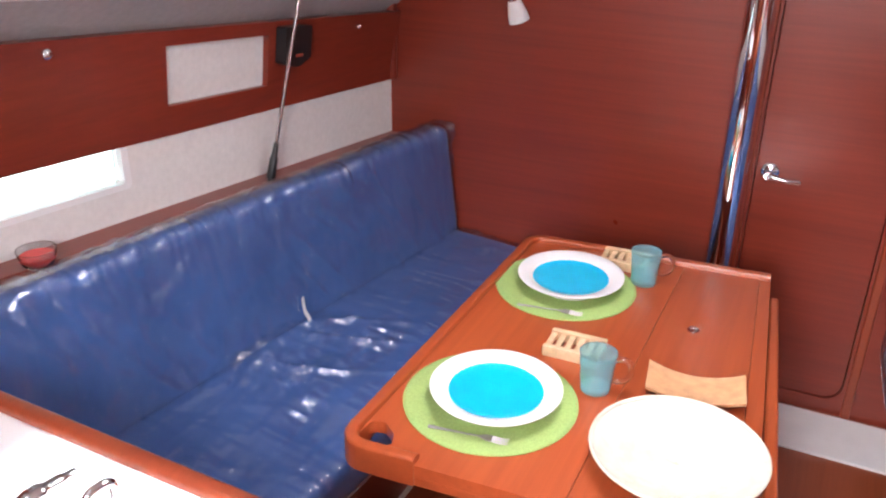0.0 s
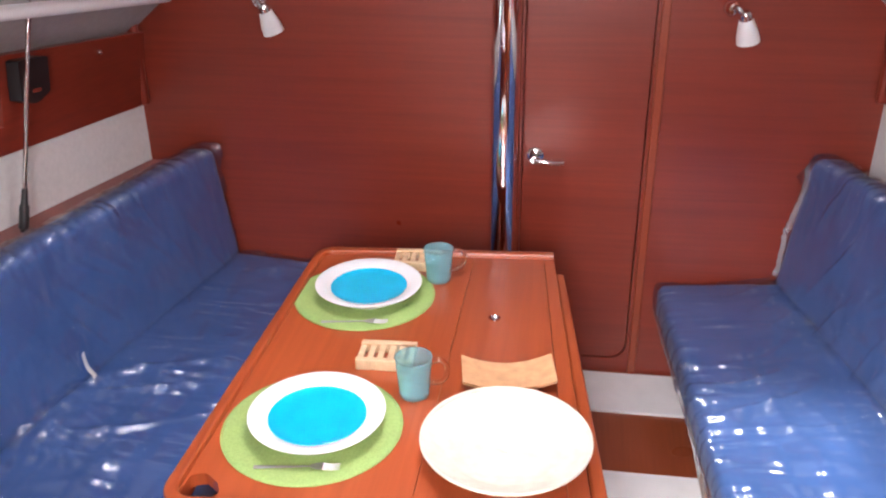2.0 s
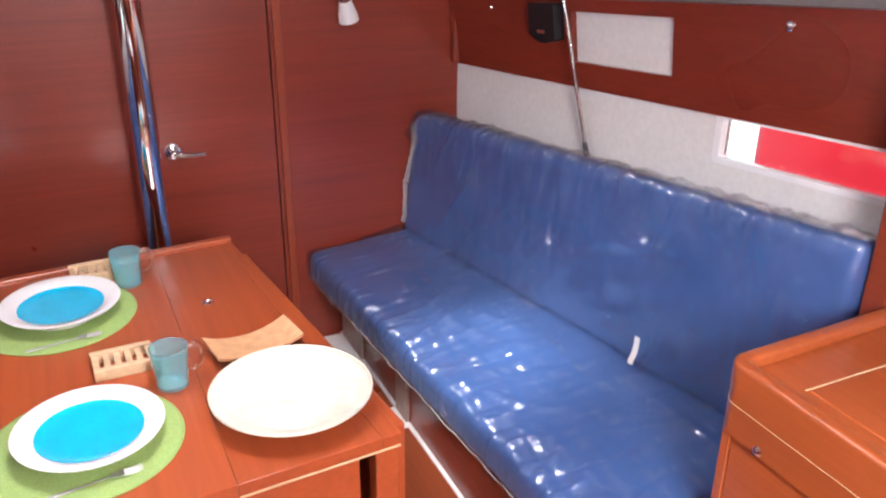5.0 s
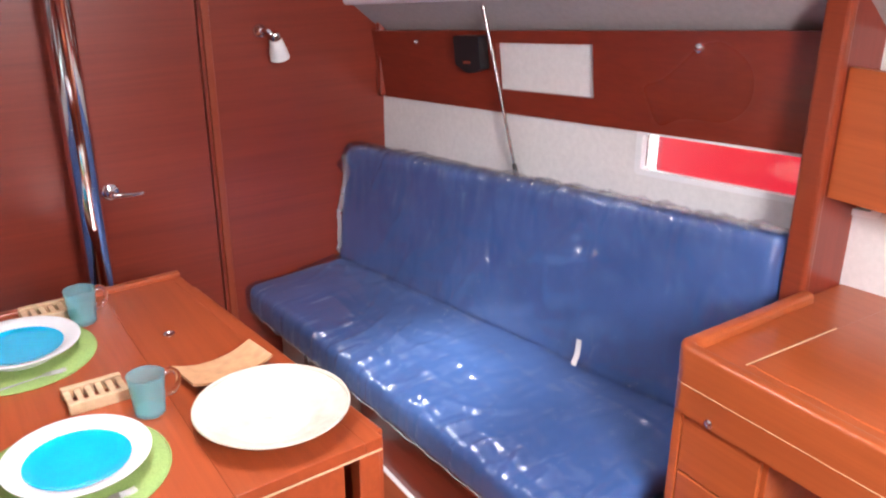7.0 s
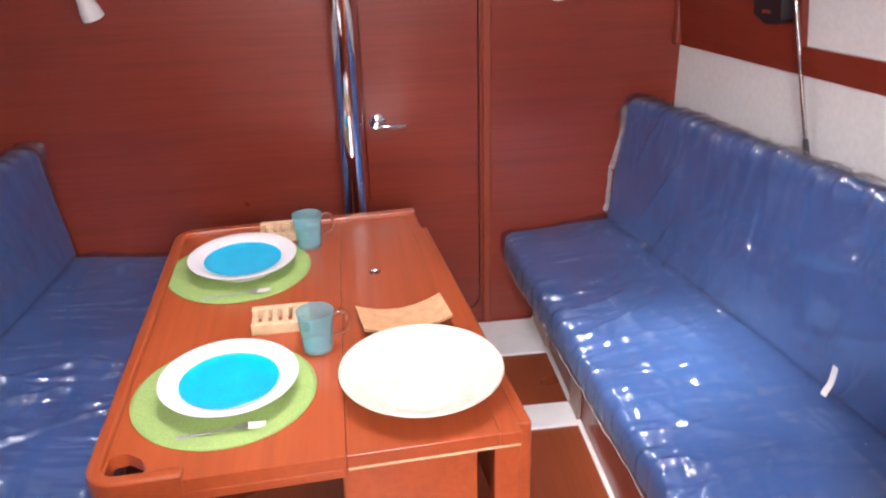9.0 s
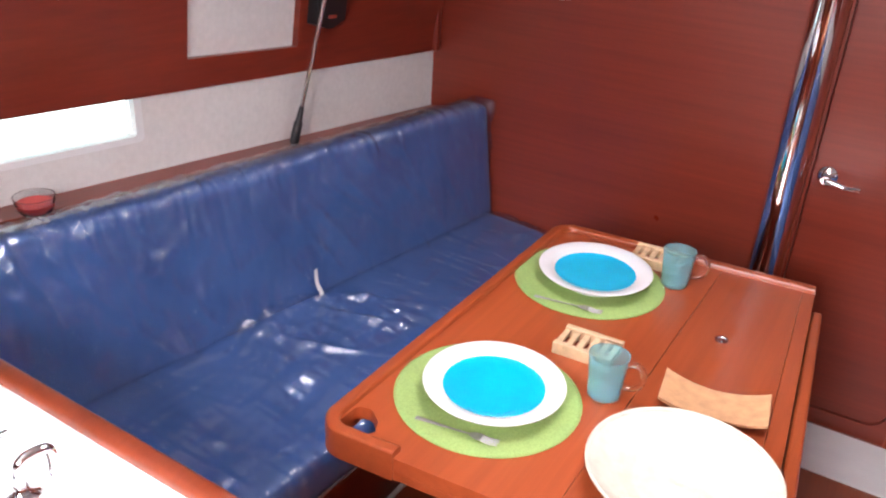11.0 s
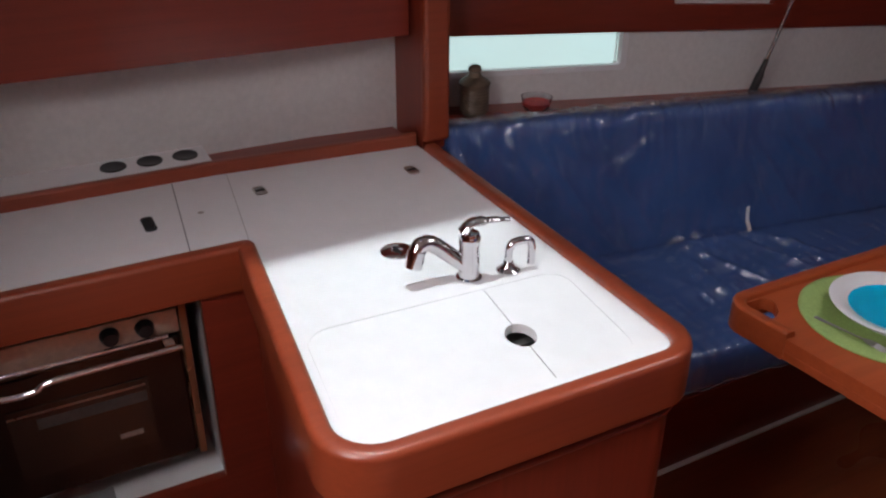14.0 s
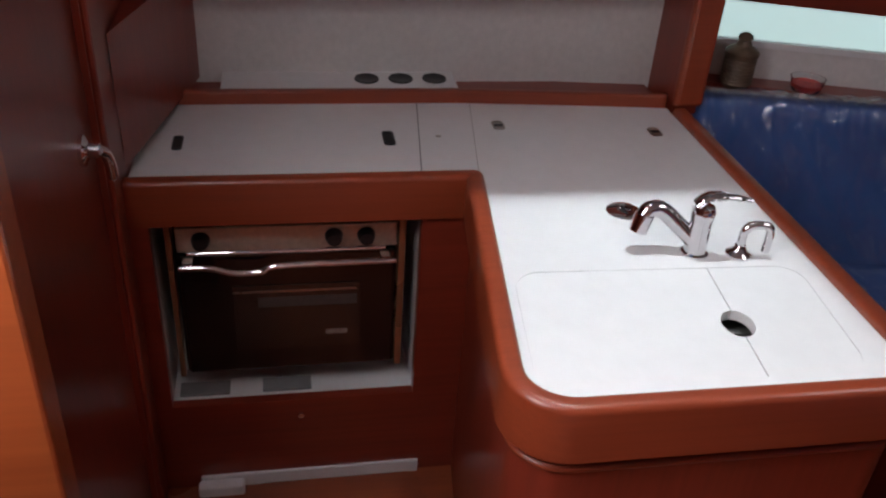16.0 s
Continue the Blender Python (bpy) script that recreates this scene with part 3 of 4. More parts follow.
FILM = clear_film("crumpled_film", 0.97)
# half-clear white; on the backrest's forward fold it is a painted glint
milky = plain("milky_film", (0.80, 0.82, 0.86), 0.25, 0, 0.05, 30, 0.2)
milky.node_tree.nodes["Principled BSDF"].inputs["Alpha"].default_value = 0.3
settee(-1)
settee(1)


def tag(x, y, z, rz):
    t = thing("zip_tag", (x, y, z), "small curled clear plastic tag on the cushion seam", "tag", "film tags")
    bm = bmesh.new()
    vs = []
    for i in range(9):
        s = i / 8
        vs.append([bm.verts.new(Matrix.Translation((x, y, z)) @ pose(0, 0, 0, 0, 0, rz) @ Vector((0.02 * s - 0.006 * math.sin(3 * s), w, 0.075 * (1 - s) - 0.01 + 0.004 * math.sin(9 * s)))) for w in (-0.009, 0.009)])
    for a, b in zip(vs, vs[1:]):
        bm.faces.new((a[0], a[1], b[1], b[0]))
    kids(t)("strip", bm, paper, "", 60)


tag(-0.985, 1.60, 0.565, 10)
tag(1.045, 1.30, 0.565, 190)

# ---- side lockers, shelves, wires ----
for side in (-1, 1):
    far = 0.711 if side < 0 else 0.839
    sh = thing("side_shelf", (side * 1.2, 1.6, 0.8), "mahogany shelf behind the backrest along the hull", "shelf", "side shelves")
    bm = bmesh.new()
    ring = []
    for y in (far, BULK - 0.003):
        z = shelf_z(y) - 0.012
        xi, xo = (1.026 + 0.145 * (BULK - y) if side < 0 else 0.998 + 0.19 * (BULK - y)), liner_x(y, side) + 0.012
        ring.append([bm.verts.new((side * xi, y, z - 0.02)), bm.verts.new((side * xo, y, z - 0.02)), bm.verts.new((side * xo, y, z)), bm.verts.new((side * xi, y, z))])
    for k in range(4):
        bm.faces.new((ring[0][k], ring[0][(k + 1) % 4], ring[1][(k + 1) % 4], ring[1][k]))
    bm.faces.new(ring[0]), bm.faces.new(ring[1])
    kids(sh)("board", bm, wood_y)

    lk = thing("overhead_locker", (side * 1.2, 1.6, 1.1), "red-brown mahogany side locker with a white niche panel", "locker", "overhead lockers")
    add = kids(lk)

    def face(y, s, d):
        """s: 0 at the lower edge, 1 at the top; d: depth outboard."""
        z = locker_low(y) + s * (locker_top(y) - locker_low(y)) + (0.072 if side > 0 else 0.0)
        return Vector((side * (liner_x(y, side) - 0.012 - 0.03 * s + d), y, z))

    def shear(bm):
        for v in bm.verts:
            v.co = face(v.co.x, v.co.y, v.co.z)
        return bm

    n0, n1 = (1.453, 1.805) if side < 0 else (1.497, 1.855)
    niche = rect(n0, n1, 0.29, 0.86)
    add("front", shear(slab(rect(far, BULK - 0.002, 0, 1), [niche], 0, 0.018)), wood_y)
    add("bottom", shear(slab(rect(far, BULK - 0.002, 0.0, 0.03), [], 0.018, 0.040)), wood_y)
    add("niche_panel", shear(slab(rect(n0 - 0.02, n1 + 0.022, 0.26, 0.89), [], 0.018, 0.03)), liner, "white fabric panel")
    add("top", shear(slab(rect(far, BULK - 0.002, 0.985, 1.0), [], 0.018, 0.3)), wood_y)
    # door lines and push buttons
    for y, s in ((1.14, 0.90) if side < 0 else (1.18, 0.85), (2.20, 0.85)):
        kb = face(y, s, 0)
        r = 0.012 if y < 2 else 0.007
        add("push_button", moved(lathe([(0, 0), (r, 0), (r, 0.006), (r * 0.6, 0.011), (0, 0.012)], 18), Matrix.Translation(kb) @ pose(0, 0, 0, 0, -90 * side, 0)), chrome, "chrome push button", 40)
    sp = thing("loudspeaker", tuple(face(n1 + 0.08, 0.62, 0)), "small black loudspeaker on the locker front", "speaker", "loudspeakers")
    prof = [Vector((n1 + 0.028, 0.95)), Vector((n1 + 0.135, 0.95)), Vector((n1 + 0.135, 0.58)), Vector((n1 + 0.082, 0.47)), Vector((n1 + 0.028, 0.54))]
    add = kids(sp)
    add("housing", shear(slab(rounded(prof, 0.02), [], -0.035, -0.001)), dark)
    add("badge", shear(slab(rounded([Vector((n1 + 0.065, 0.60)), Vector((n1 + 0.098, 0.60)), Vector((n1 + 0.098, 0.64)), Vector((n1 + 0.065, 0.64))], 0.004), [], -0.038, -0.0352)), chrome)
    wz = shelf_z(1.78)
    wr = thing("stay_rod", (side * 1.195, 1.76, wz), "thin steel stay rod with a turnbuckle above the shelf", "rod", "stay rods")
    add = kids(wr)
    foot, head = Vector((side * 1.175, 1.74, wz - 0.02)), Vector((side * 1.03, 1.93, CEIL - 0.002))
    at = lambda s: foot.lerp(head, s)  # noqa: E731
    add("rod", tube([at(0.1), at(1)], 0.0055, 10), steel, "", 40)
    add("turnbuckle", tube([at(0.0), at(0.015), at(0.02), at(0.075), at(0.08), at(0.12)], [0.008, 0.008, 0.013, 0.012, 0.009, 0.007], 12), dark, "dark turnbuckle", 40)
    # cabin side above the locker
    cs = bmesh.new()
    ring = []
    for y in (AFT, BULK - 0.003):
        zt, up = locker_top(y), 0.072 if side > 0 else 0.0
        ring.append([cs.verts.new((side * (liner_x(y, side) + 0.06), y, zt + up - 0.05)), cs.verts.new((side * (liner_x(y, side) - 0.13), y, zt + up + 0.105)), cs.verts.new((side * 1.0, y, CEIL + 0.02)), cs.verts.new((side * 1.7, y, CEIL + 0.02)), cs.verts.new((side * 1.7, y, zt + up - 0.05))])
    for k in range(5):
        cs.faces.new((ring[0][k], ring[0][(k + 1) % 5], ring[1][(k + 1) % 5], ring[1][k]))
    cs.faces.new(ring[0]), cs.faces.new(ring[1])
    structure("cabin_side", cs, shade_grey_liner, "lined cabin side above the lockers, greyed for its shade", "wall")
    rl = thing("grab_rail", (side * 1.09, 1.0, 1.5), "long white padded rail along the cabin side", "rail", "grab rails")
    kids(rl)("bar", tube([(side * (liner_x(AFT, side) - 0.138), AFT + 0.01, locker_top(AFT) + up + 0.11), (side * (liner_x(BULK, side) - 0.138), BULK - 0.01, locker_top(BULK) + up + 0.11)], 0.018, 12), laminate, "", 40)

# partitions between saloon, galley and desk
part_port = slab(rect(-1.55, -1.195, 0.90, CEIL), [], 0.645, 0.705, XZ)
structure("partition_port", part_port, wood_z, "mahogany half bulkhead between galley and saloon", "partition")
structure("partition_starboard", slab(rect(1.25, 1.60, 0.83, CEIL), [], 0.782, 0.835, XZ), wood_z, "mahogany half bulkhead beside the chart desk", "partition")
structure("partition_edge", box(-1.201, -1.173, 0.640, 0.710, 0.925, CEIL, 0.01), rim_wood, "lighter mahogany edge of the half bulkhead", "trim")
structure("partition_edge", box(1.222, 1.251, 0.779, 0.838, 0.86, CEIL, 0.008), rim_wood, "lighter mahogany edge of the half bulkhead", "trim")

# ---- saloon table ----
TZ = 0.76
tb = thing("saloon_table", (-0.17, 1.6, 0), "glossy mahogany saloon table, coloured orange as lit from above, with raised rims and a folded leaf", "table")
add = kids(tb)
TX0, TX1, TY0, TY1 = -0.470, 0.225, 0.99, 2.02
SEAM = -0.038
hole = rounded([Vector((-0.444, 1.016)), Vector((-0.368, 1.022)), Vector((-0.387, 1.060)), Vector((-0.416, 1.084)), Vector((-0.444, 1.079))], 0.014, 4)
add("leaf", slab(rounded([Vector((TX0, TY0)), Vector((SEAM - 0.0004, TY0)), Vector((SEAM - 0.0004, TY1)), Vector((TX0, TY1))], [0.055, 0, 0, 0.05]), [hole], TZ - 0.026, TZ), lit_table_wood)
add("centre_board", box(SEAM + 0.0004, TX1 - 0.0335, TY0, TY1, TZ - 0.026, TZ, 0.0015), lit_table_wood)
add("hinge_strip", box(TX1 - 0.033, TX1, TY0, TY1, TZ - 0.026, TZ - 0.0005, 0.0015), lit_table_wood)
# rim runs along the far edge, round the side and back along the near edge
n0 = [Vector((TX1 - 0.002, TY1))] + [p for p in rounded([Vector((TX0, TY1)), Vector((TX0, TY0)), Vector((1, TY0)), Vector((1, TY1))], [0.05, 0.055, 0, 0], 8) if p.x < 0.5] + [Vector((-0.31, TY0))]
add("rim", sweep([(p.x, p.y, TZ) for p in n0], [(0.003 - a, b) for a, b in rail_profile(0.025, -0.046, 0.014, 0.007)]), lit_table_wood, "", 40)
add("edge_band", box(-0.311, SEAM - 0.002, TY0 - 0.0005, TY0 + 0.022, TZ - 0.046, TZ - 0.0262, 0.003), lit_table_wood)
add("edge_band", box(SEAM + 0.002, TX1 - 0.002, TY0 - 0.002, TY0 + 0.012, TZ - 0.030, TZ - 0.0262, 0.001), light_wood, "pale edge line")
add("lock_button", lathe([(0, 0.0), (0.015, 0.0), (0.015, 0.002), (0.010, 0.003), (0.009, 0.001), (0, 0.001)], 24, (0.052, 1.672, TZ)), chrome, "chrome lock button", 40)
add("hanging_leaf", box(TX1 + 0.004, TX1 + 0.030, TY0 + 0.05, TY1 - 0.06, 0.42, TZ - 0.022, 0.006), lit_table_wood, "folded-down table leaf")
add("pedestal", box(SEAM - 0.01, 0.160, TY0 + 0.02, TY1 - 0.06, SOLE, TZ - 0.027, 0.004), lit_table_wood)
add("leg", box(0.185, TX1 + 0.002, TY0 + 0.012, TY0 + 0.05, SOLE, TZ - 0.027, 0.004), lit_table_wood)
add("leg", box(0.185, TX1 + 0.002, TY1 - 0.08, TY1 - 0.04, SOLE, TZ - 0.027, 0.004), lit_table_wood)

# the hinged side runs slightly askew to the centreline
for ob in tb.children:
    for v in ob.data.vertices:
        if v.co.x > SEAM + 0.0002:
            v.co.x += 0.097 * (1.50 - v.co.y) * (v.co.x - SEAM) / 0.263
        v.co.y += 0.07 * (v.co.x + 0.12)


def place_setting(cx, cy, turn, drop):
    mt = thing("placemat", (cx, cy, TZ), "round lime green woven placemat on the table", "placemat", "placemats")
    prof = [(0, 0.0005), (0.188, 0.0005), (0.1885, 0.002), (0.187, 0.0035)]
    for k in range(20):
        r = 0.183 - 0.0091 * k
        prof += [(r, 0.0036 + 0.0006 * (k % 2))]
    prof += [(0, 0.0036)]
    kids(mt)("weave", lathe([(r * 0.91, z) for r, z in prof], 72, (cx, cy, TZ)), mat_green, "", 30)
    kids(mt)("border", lathe([(r * 0.91, z) for r, z in ((0.1895, 0.0006), (0.1925, 0.0010), (0.1930, 0.0030), (0.1905, 0.0042), (0.1885, 0.0038))], 72, (cx, cy, TZ)), mat_green, "stitched edge", 40)
    px, py = cx + 0.012, cy - 0.002
    pl = thing("dinner_plate", (px, py, TZ + 0.004), "white soup plate with a turquoise glazed centre", "plate", "dinner plates")
    add = kids(pl)
    add("body", lathe([(0, 0.0), (0.075, 0.0), (0.078, 0.006), (0.096, 0.018), (0.130, 0.034), (0.132, 0.037), (0.129, 0.038), (0.097, 0.027), (0.088, 0.021), (0, 0.0205)], 72, (px, py, TZ + 0.0045)), plate_white, "", 40)
    add("glaze", lathe([(0, 0.0212), (0.074, 0.0215), (0.086, 0.0232), (0.0945, 0.0268), (0.0935, 0.0274), (0.083, 0.0236), (0.073, 0.0225), (0, 0.0222)], 72, (px, py, TZ + 0.0045)), plate_blue, "turquoise glazed well", 40)
    fk = thing("fork", (cx, cy - drop, TZ + 0.005), "steel fork lying on the placemat", "fork", "forks")
    m = Matrix.Translation((cx + 0.008, cy - drop, TZ + 0.0065)) @ pose(0, 0, 0, 0, 0, turn) @ Matrix.Scale(0.8, 4)
    b = [moved(tube([(-0.098, 0, 0), (-0.06, 0, 0.001), (-0.01, 0, 0.002), (0.035, 0, 0.004)], [0.006, 0.0045, 0.003, 0.003], 10, True, 0.4), m)]
    b.append(moved(slab(rounded([Vector((0.03, -0.004)), Vector((0.045, -0.011)), Vector((0.06, -0.0115)), Vector((0.06, 0.0115)), Vector((0.045, 0.011)), Vector((0.03, 0.004))], 0.002, 3), [], 0.003, 0.0048), m))
    for k in range(4):
        y = -0.0095 + 0.0063 * k
        b.append(moved(tube([(0.058, y, 0.004), (0.08, y, 0.0015), (0.098, y, 0.004)], [0.0018, 0.0017, 0.0009], 6), m))
    kids(fk)("steel", joined(*b), fork_steel, "", 40)


place_setting(-0.265, 1.221, 7, 0.128)
place_setting(-0.286, 1.755, 7, 0.142)


def rack(cx, cy, turn):
    r = thing("wooden_rack", (cx, cy, TZ), "pale slatted wooden soap-dish rack", "rack", "wooden racks")
    m = Matrix.Translation((cx, cy, TZ)) @ pose(0, 0, 0, 0, 0, turn)
    add = kids(r)
    for y in (-0.036, 0.036):
        add("side_rail", moved(box(-0.062, 0.062, y - 0.007, y + 0.007, 0.0, 0.026, 0.002), m), light_wood)
    for k in range(6):
        x = -0.054 + 0.0216 * k
        add("slat", moved(box(x - 0.0065, x + 0.0065, -0.028, 0.028, 0.014, 0.022, 0.0015), m), light_wood)


rack(-0.170, 1.470, 2)
rack(-0.185, 1.945, 2)


def mug(cx, cy, turn):
    g = thing("glass_mug", (cx, cy, TZ), "turquoise tinted clear glass mug with a handle", "mug", "glass mugs")
    add = kids(g)
    add("bowl", lathe([(0, 0.001), (0.028, 0.001), (0.031, 0.004), (0.038, 0.088), (0.0385, 0.091), (0.0360, 0.091), (0.0352, 0.084), (0.029, 0.011), (0, 0.010)], 36, (cx, cy, TZ)), blue_glass, "", 40)
    c, s = math.cos(turn), math.sin(turn)
    pts = [(0.036, 0.078), (0.055, 0.082), (0.067, 0.066), (0.064, 0.042), (0.050, 0.030), (0.034, 0.030)]
    add("handle", tube(bend([(cx + c * r, cy + s * r, TZ + z) for r, z in pts]), 0.0055, 10), clear_glass, "clear glass handle", 40)


mug(-0.088, 1.352, 0.15)
mug(-0.115, 1.862, 0.3)

tr = thing("bamboo_tray", (0.095, 1.44, TZ), "small curved tan bamboo dish with turned-up ends", "tray")
bm = bmesh.new()
rows = []
N = 16
for i in range(N + 1):
    u = -1 + 2 * i / N
    lift = 0.003 + 0.020 * abs(u) ** 2.2
    half = 0.052 - 0.006 * (1 - abs(u))
    rows.append([bm.verts.new(Matrix.Translation((0.097, 1.435, TZ)) @ pose(0, 0, 0, 0, 0, 9) @ Vector((0.097 * u, w * half, lift + d))) for w, d in ((-1, 0), (1, 0), (1, 0.006), (-1, 0.006))])
for a, b in zip(rows, rows[1:]):
    for k in range(4):
        bm.faces.new((a[k], a[(k + 1) % 4], b[(k + 1) % 4], b[k]))
bm.faces.new(rows[0]), bm.faces.new(rows[-1])
kids(tr)("dish", bm, bamboo, "", 40)

pt = thing("platter", (0.112, 1.182, TZ), "large cream lacquered coiled bamboo platter", "platter")
add = kids(pt)
PC = (0.112, 1.182, TZ)
add("shell", lathe([(r * 0.925, z) for r, z in [(0, 0.0), (0.07, 0.0), (0.09, 0.004), (0.165, 0.040), (0.166, 0.043), (0.160, 0.042), (0.085, 0.010), (0, 0.008)]], 80, PC), bamboo_pale, "", 35)
add("rim", lathe([(r * 0.925, z) for r, z in [(0.1635, 0.0425), (0.1665, 0.0415), (0.1705, 0.0440), (0.1700, 0.0470), (0.1665, 0.0480), (0.1630, 0.0460)]], 80, PC), bamboo_pale, "", 40)
coil = []
for k in range(60):
    r = 0.163 - 0.0026 * k
    z = 0.0455 - 0.0350 * min(1, (0.167 - r) / 0.085) ** 0.8
    coil += [(r, z), (r - 0.0009, z + 0.0007), (r - 0.0018, z + 0.0003)]
add("coil", lathe([(r * 0.925, z) for r, z in [(0.163, 0.0435)] + coil + [(0.006, 0.009), (0.10, 0.0115)]], 80, PC), bamboo_pale, "", 20)

# ---- galley ----
CZ = 0.91
FX = -0.86
ct = thing("galley_worktop", (-0.8, 0.3, CZ), "white laminate L-shaped galley worktop with lids and seams", "worktop")
add = kids(ct)
outline = [Vector((-1.235, -0.543)), Vector((FX, -0.543)), Vector((FX, 0.118)), Vector((-0.205, 0.040)), Vector((-0.200, 0.610)), Vector((-1.187, 0.637)), Vector((-1.235, 0.14))]
SK = Matrix(((1, 0.03), (-0.125, 1)))
PIV = Vector((-0.352, 0.405))


def skew(pts):
    return [PIV + SK @ (p - PIV) for p in pts]


well = skew(rounded(rect(-0.5046, -0.2294, 0.0744, 0.5656), 0.045, 6))
add("top", slab(rounded(outline, [0, 0, 0.0, 0.06, 0.05, 0, 0]), [well], CZ - 0.03, CZ), laminate)
hole_c = (-0.352, 0.405)
# sink lids, split through the finger hole
def half_lid(y0, y1, radii, top):
    pts = rounded([Vector((-0.504, y0)), Vector((-0.230, y0)), Vector((-0.230, y1)), Vector((-0.504, y1))], radii, 6)
    arc = []
    for k in range(13):
        t = math.pi * k / 12
        arc.append(Vector((hole_c[0] + 0.033 * math.cos(t), hole_c[1] + (-1 if top else 1) * 0.026 * math.sin(t))))
    edge = y1 if top else y0
    out = []
    for i, p in enumerate(pts):
        out.append(p)
        q = pts[(i + 1) % len(pts)]
        if abs(p.y - edge) < 1e-6 and abs(q.y - edge) < 1e-6:
            seq = arc if p.x > q.x else arc[::-1]
            out += [Vector((a.x, edge if j in (0, 12) else a.y)) for j, a in enumerate(seq)]
    return slab(skew(out), [], CZ - 0.018, CZ - 0.0008)


add("sink_lid", half_lid(0.075, 0.404, [0.043, 0.043, 0, 0], True), laminate)
add("sink_lid", half_lid(0.406, 0.565, [0, 0, 0.043, 0.043], False), laminate)
add("sink_bowl", box(-0.51, -0.22, 0.07, 0.56, CZ - 0.2, CZ - 0.05), brushed, "steel sink seen through the lid hole")
add("sink_divider", box(-0.378, -0.363, 0.372, 0.445, CZ - 0.05, CZ - 0.03), steel)
add("seam", sweep([(-1.224, 0.165, CZ), (FX - 0.002, 0.112, CZ)], [(-0.0006, -0.001), (0.0006, -0.001), (0.0006, 0.0004), (-0.0006, 0.0004)]), shade_grey_liner, "faint panel joint")
add("screw", lathe([(0, 0.0012), (0.005, 0.001), (0.0065, 0.0002), (0, 0.0002)], 16, (-1.045, 0.062, CZ)), brushed, "", 40)
add("seam", sweep([(-1.228, 0.042, CZ), (FX - 0.002, -0.001, CZ)], [(-0.0012, -0.001), (0.0012, -0.001), (0.0012, 0.0006), (-0.0012, 0.0006)]), rubber, "dark lid seam")


def latch(x, y, wx, wy, black):
    x -= 0.018
    L = thing("lid_latch", (x, y, CZ), "recessed black finger latch in the worktop lid" if black else "recessed grey finger latch in the worktop lid", "latch", "lid latches")
    add = kids(L)
    add("bezel", slab(rounded(rect(x - wx, x + wx, y - wy, y + wy), min(wx, wy) * 0.7, 4), [rounded(rect(x - wx * 0.8, x + wx * 0.8, y - wy * 0.75, y + wy * 0.75), min(wx, wy) * 0.5, 4)], CZ + 0.0002, CZ + 0.0025), dark if black else brushed)
    add("tongue", slab(rounded(rect(x - wx * 0.78, x + wx * 0.78, y - wy * 0.72, y + wy * 0.72), min(wx, wy) * 0.45, 4), [], CZ + 0.0002, CZ + 0.0012), hollow if black else brushed)
    if not black:
        add("bar", box(x - wx * 0.15, x + wx * 0.15, y - wy * 0.8, y + wy * 0.8, CZ + 0.001, CZ + 0.003), dark)


latch(-1.038, -0.045, 0.034, 0.012, True)
latch(-1.030, -0.468, 0.032, 0.010, True)
latch(-1.098, 0.204, 0.022, 0.013, False)
latch(-1.052, 0.552, 0.022, 0.013, False)
dr = thing("deck_filler", (-0.700, 0.350, CZ), "round chrome flush inlet fitting in the worktop", "fitting")
add = kids(dr)
add("ring", lathe([(0, 0.001), (0.012, 0.001), (0.013, 0.004), (0.030, 0.004), (0.033, 0.002), (0.033, 0.0003), (0, 0.0003)], 28, (-0.700, 0.350, CZ)), chrome, "", 40)
add("key_slot", box(-0.716, -0.684, 0.347, 0.353, CZ + 0.003, CZ + 0.0055, 0.001), dark)

fc = thing("mixer_tap", (-0.528, 0.413, CZ), "chrome single-lever mixer tap with a swung spout", "tap")
raw = kids(fc)
SHR = Matrix.Translation((-0.528, 0.413, CZ)) @ Matrix.Scale(0.90, 4) @ Matrix.Translation((0.528, -0.413, -CZ))


def add(name, bm, *rest):
    return raw(name, moved(bm, SHR), *rest)


fx, fy = -0.528, 0.413
add("body", lathe([(0, 0), (0.026, 0), (0.026, 0.005), (0.021, 0.008), (0.0205, 0.075), (0.022, 0.078), (0.022, 0.092), (0.018, 0.102), (0, 0.104)], 28, (fx, fy, CZ)), chrome, "", 40)
add("spout", tube(bend([(fx - 0.004, fy - 0.008, CZ + 0.030), (fx - 0.018, fy - 0.040, CZ + 0.058), (fx - 0.026, fy - 0.070, CZ + 0.082), (fx - 0.026, fy - 0.094, CZ + 0.084), (fx - 0.024, fy - 0.106, CZ + 0.070)]), 0.0165, 18), chrome, "", 40)
add("aerator", tube([(fx - 0.0245, fy - 0.103, CZ + 0.076), (fx - 0.022, fy - 0.112, CZ + 0.042)], 0.0185, 18), chrome, "", 40)
add("lever", tube(bend([(fx - 0.004, fy - 0.016, CZ + 0.104), (fx, fy + 0.005, CZ + 0.122), (fx + 0.005, fy + 0.045, CZ + 0.122), (fx + 0.008, fy + 0.085, CZ + 0.116)]), [0.016] * 6 + [0.015] * 8 + [0.010] * 6 + [0.007] * 5, 14, True, 0.55), chrome, "", 40)
pm = thing("pump_spout", (-0.520, 0.486, CZ), "small chrome hand pump spout bent over the worktop", "tap")
add = kids(pm)
qx, qy = -0.520, 0.486
add("foot", lathe([(0, 0), (0.022, 0), (0.022, 0.004), (0.012, 0.012), (0.009, 0.02), (0, 0.02)], 24, (qx, qy, CZ)), chrome, "", 40)
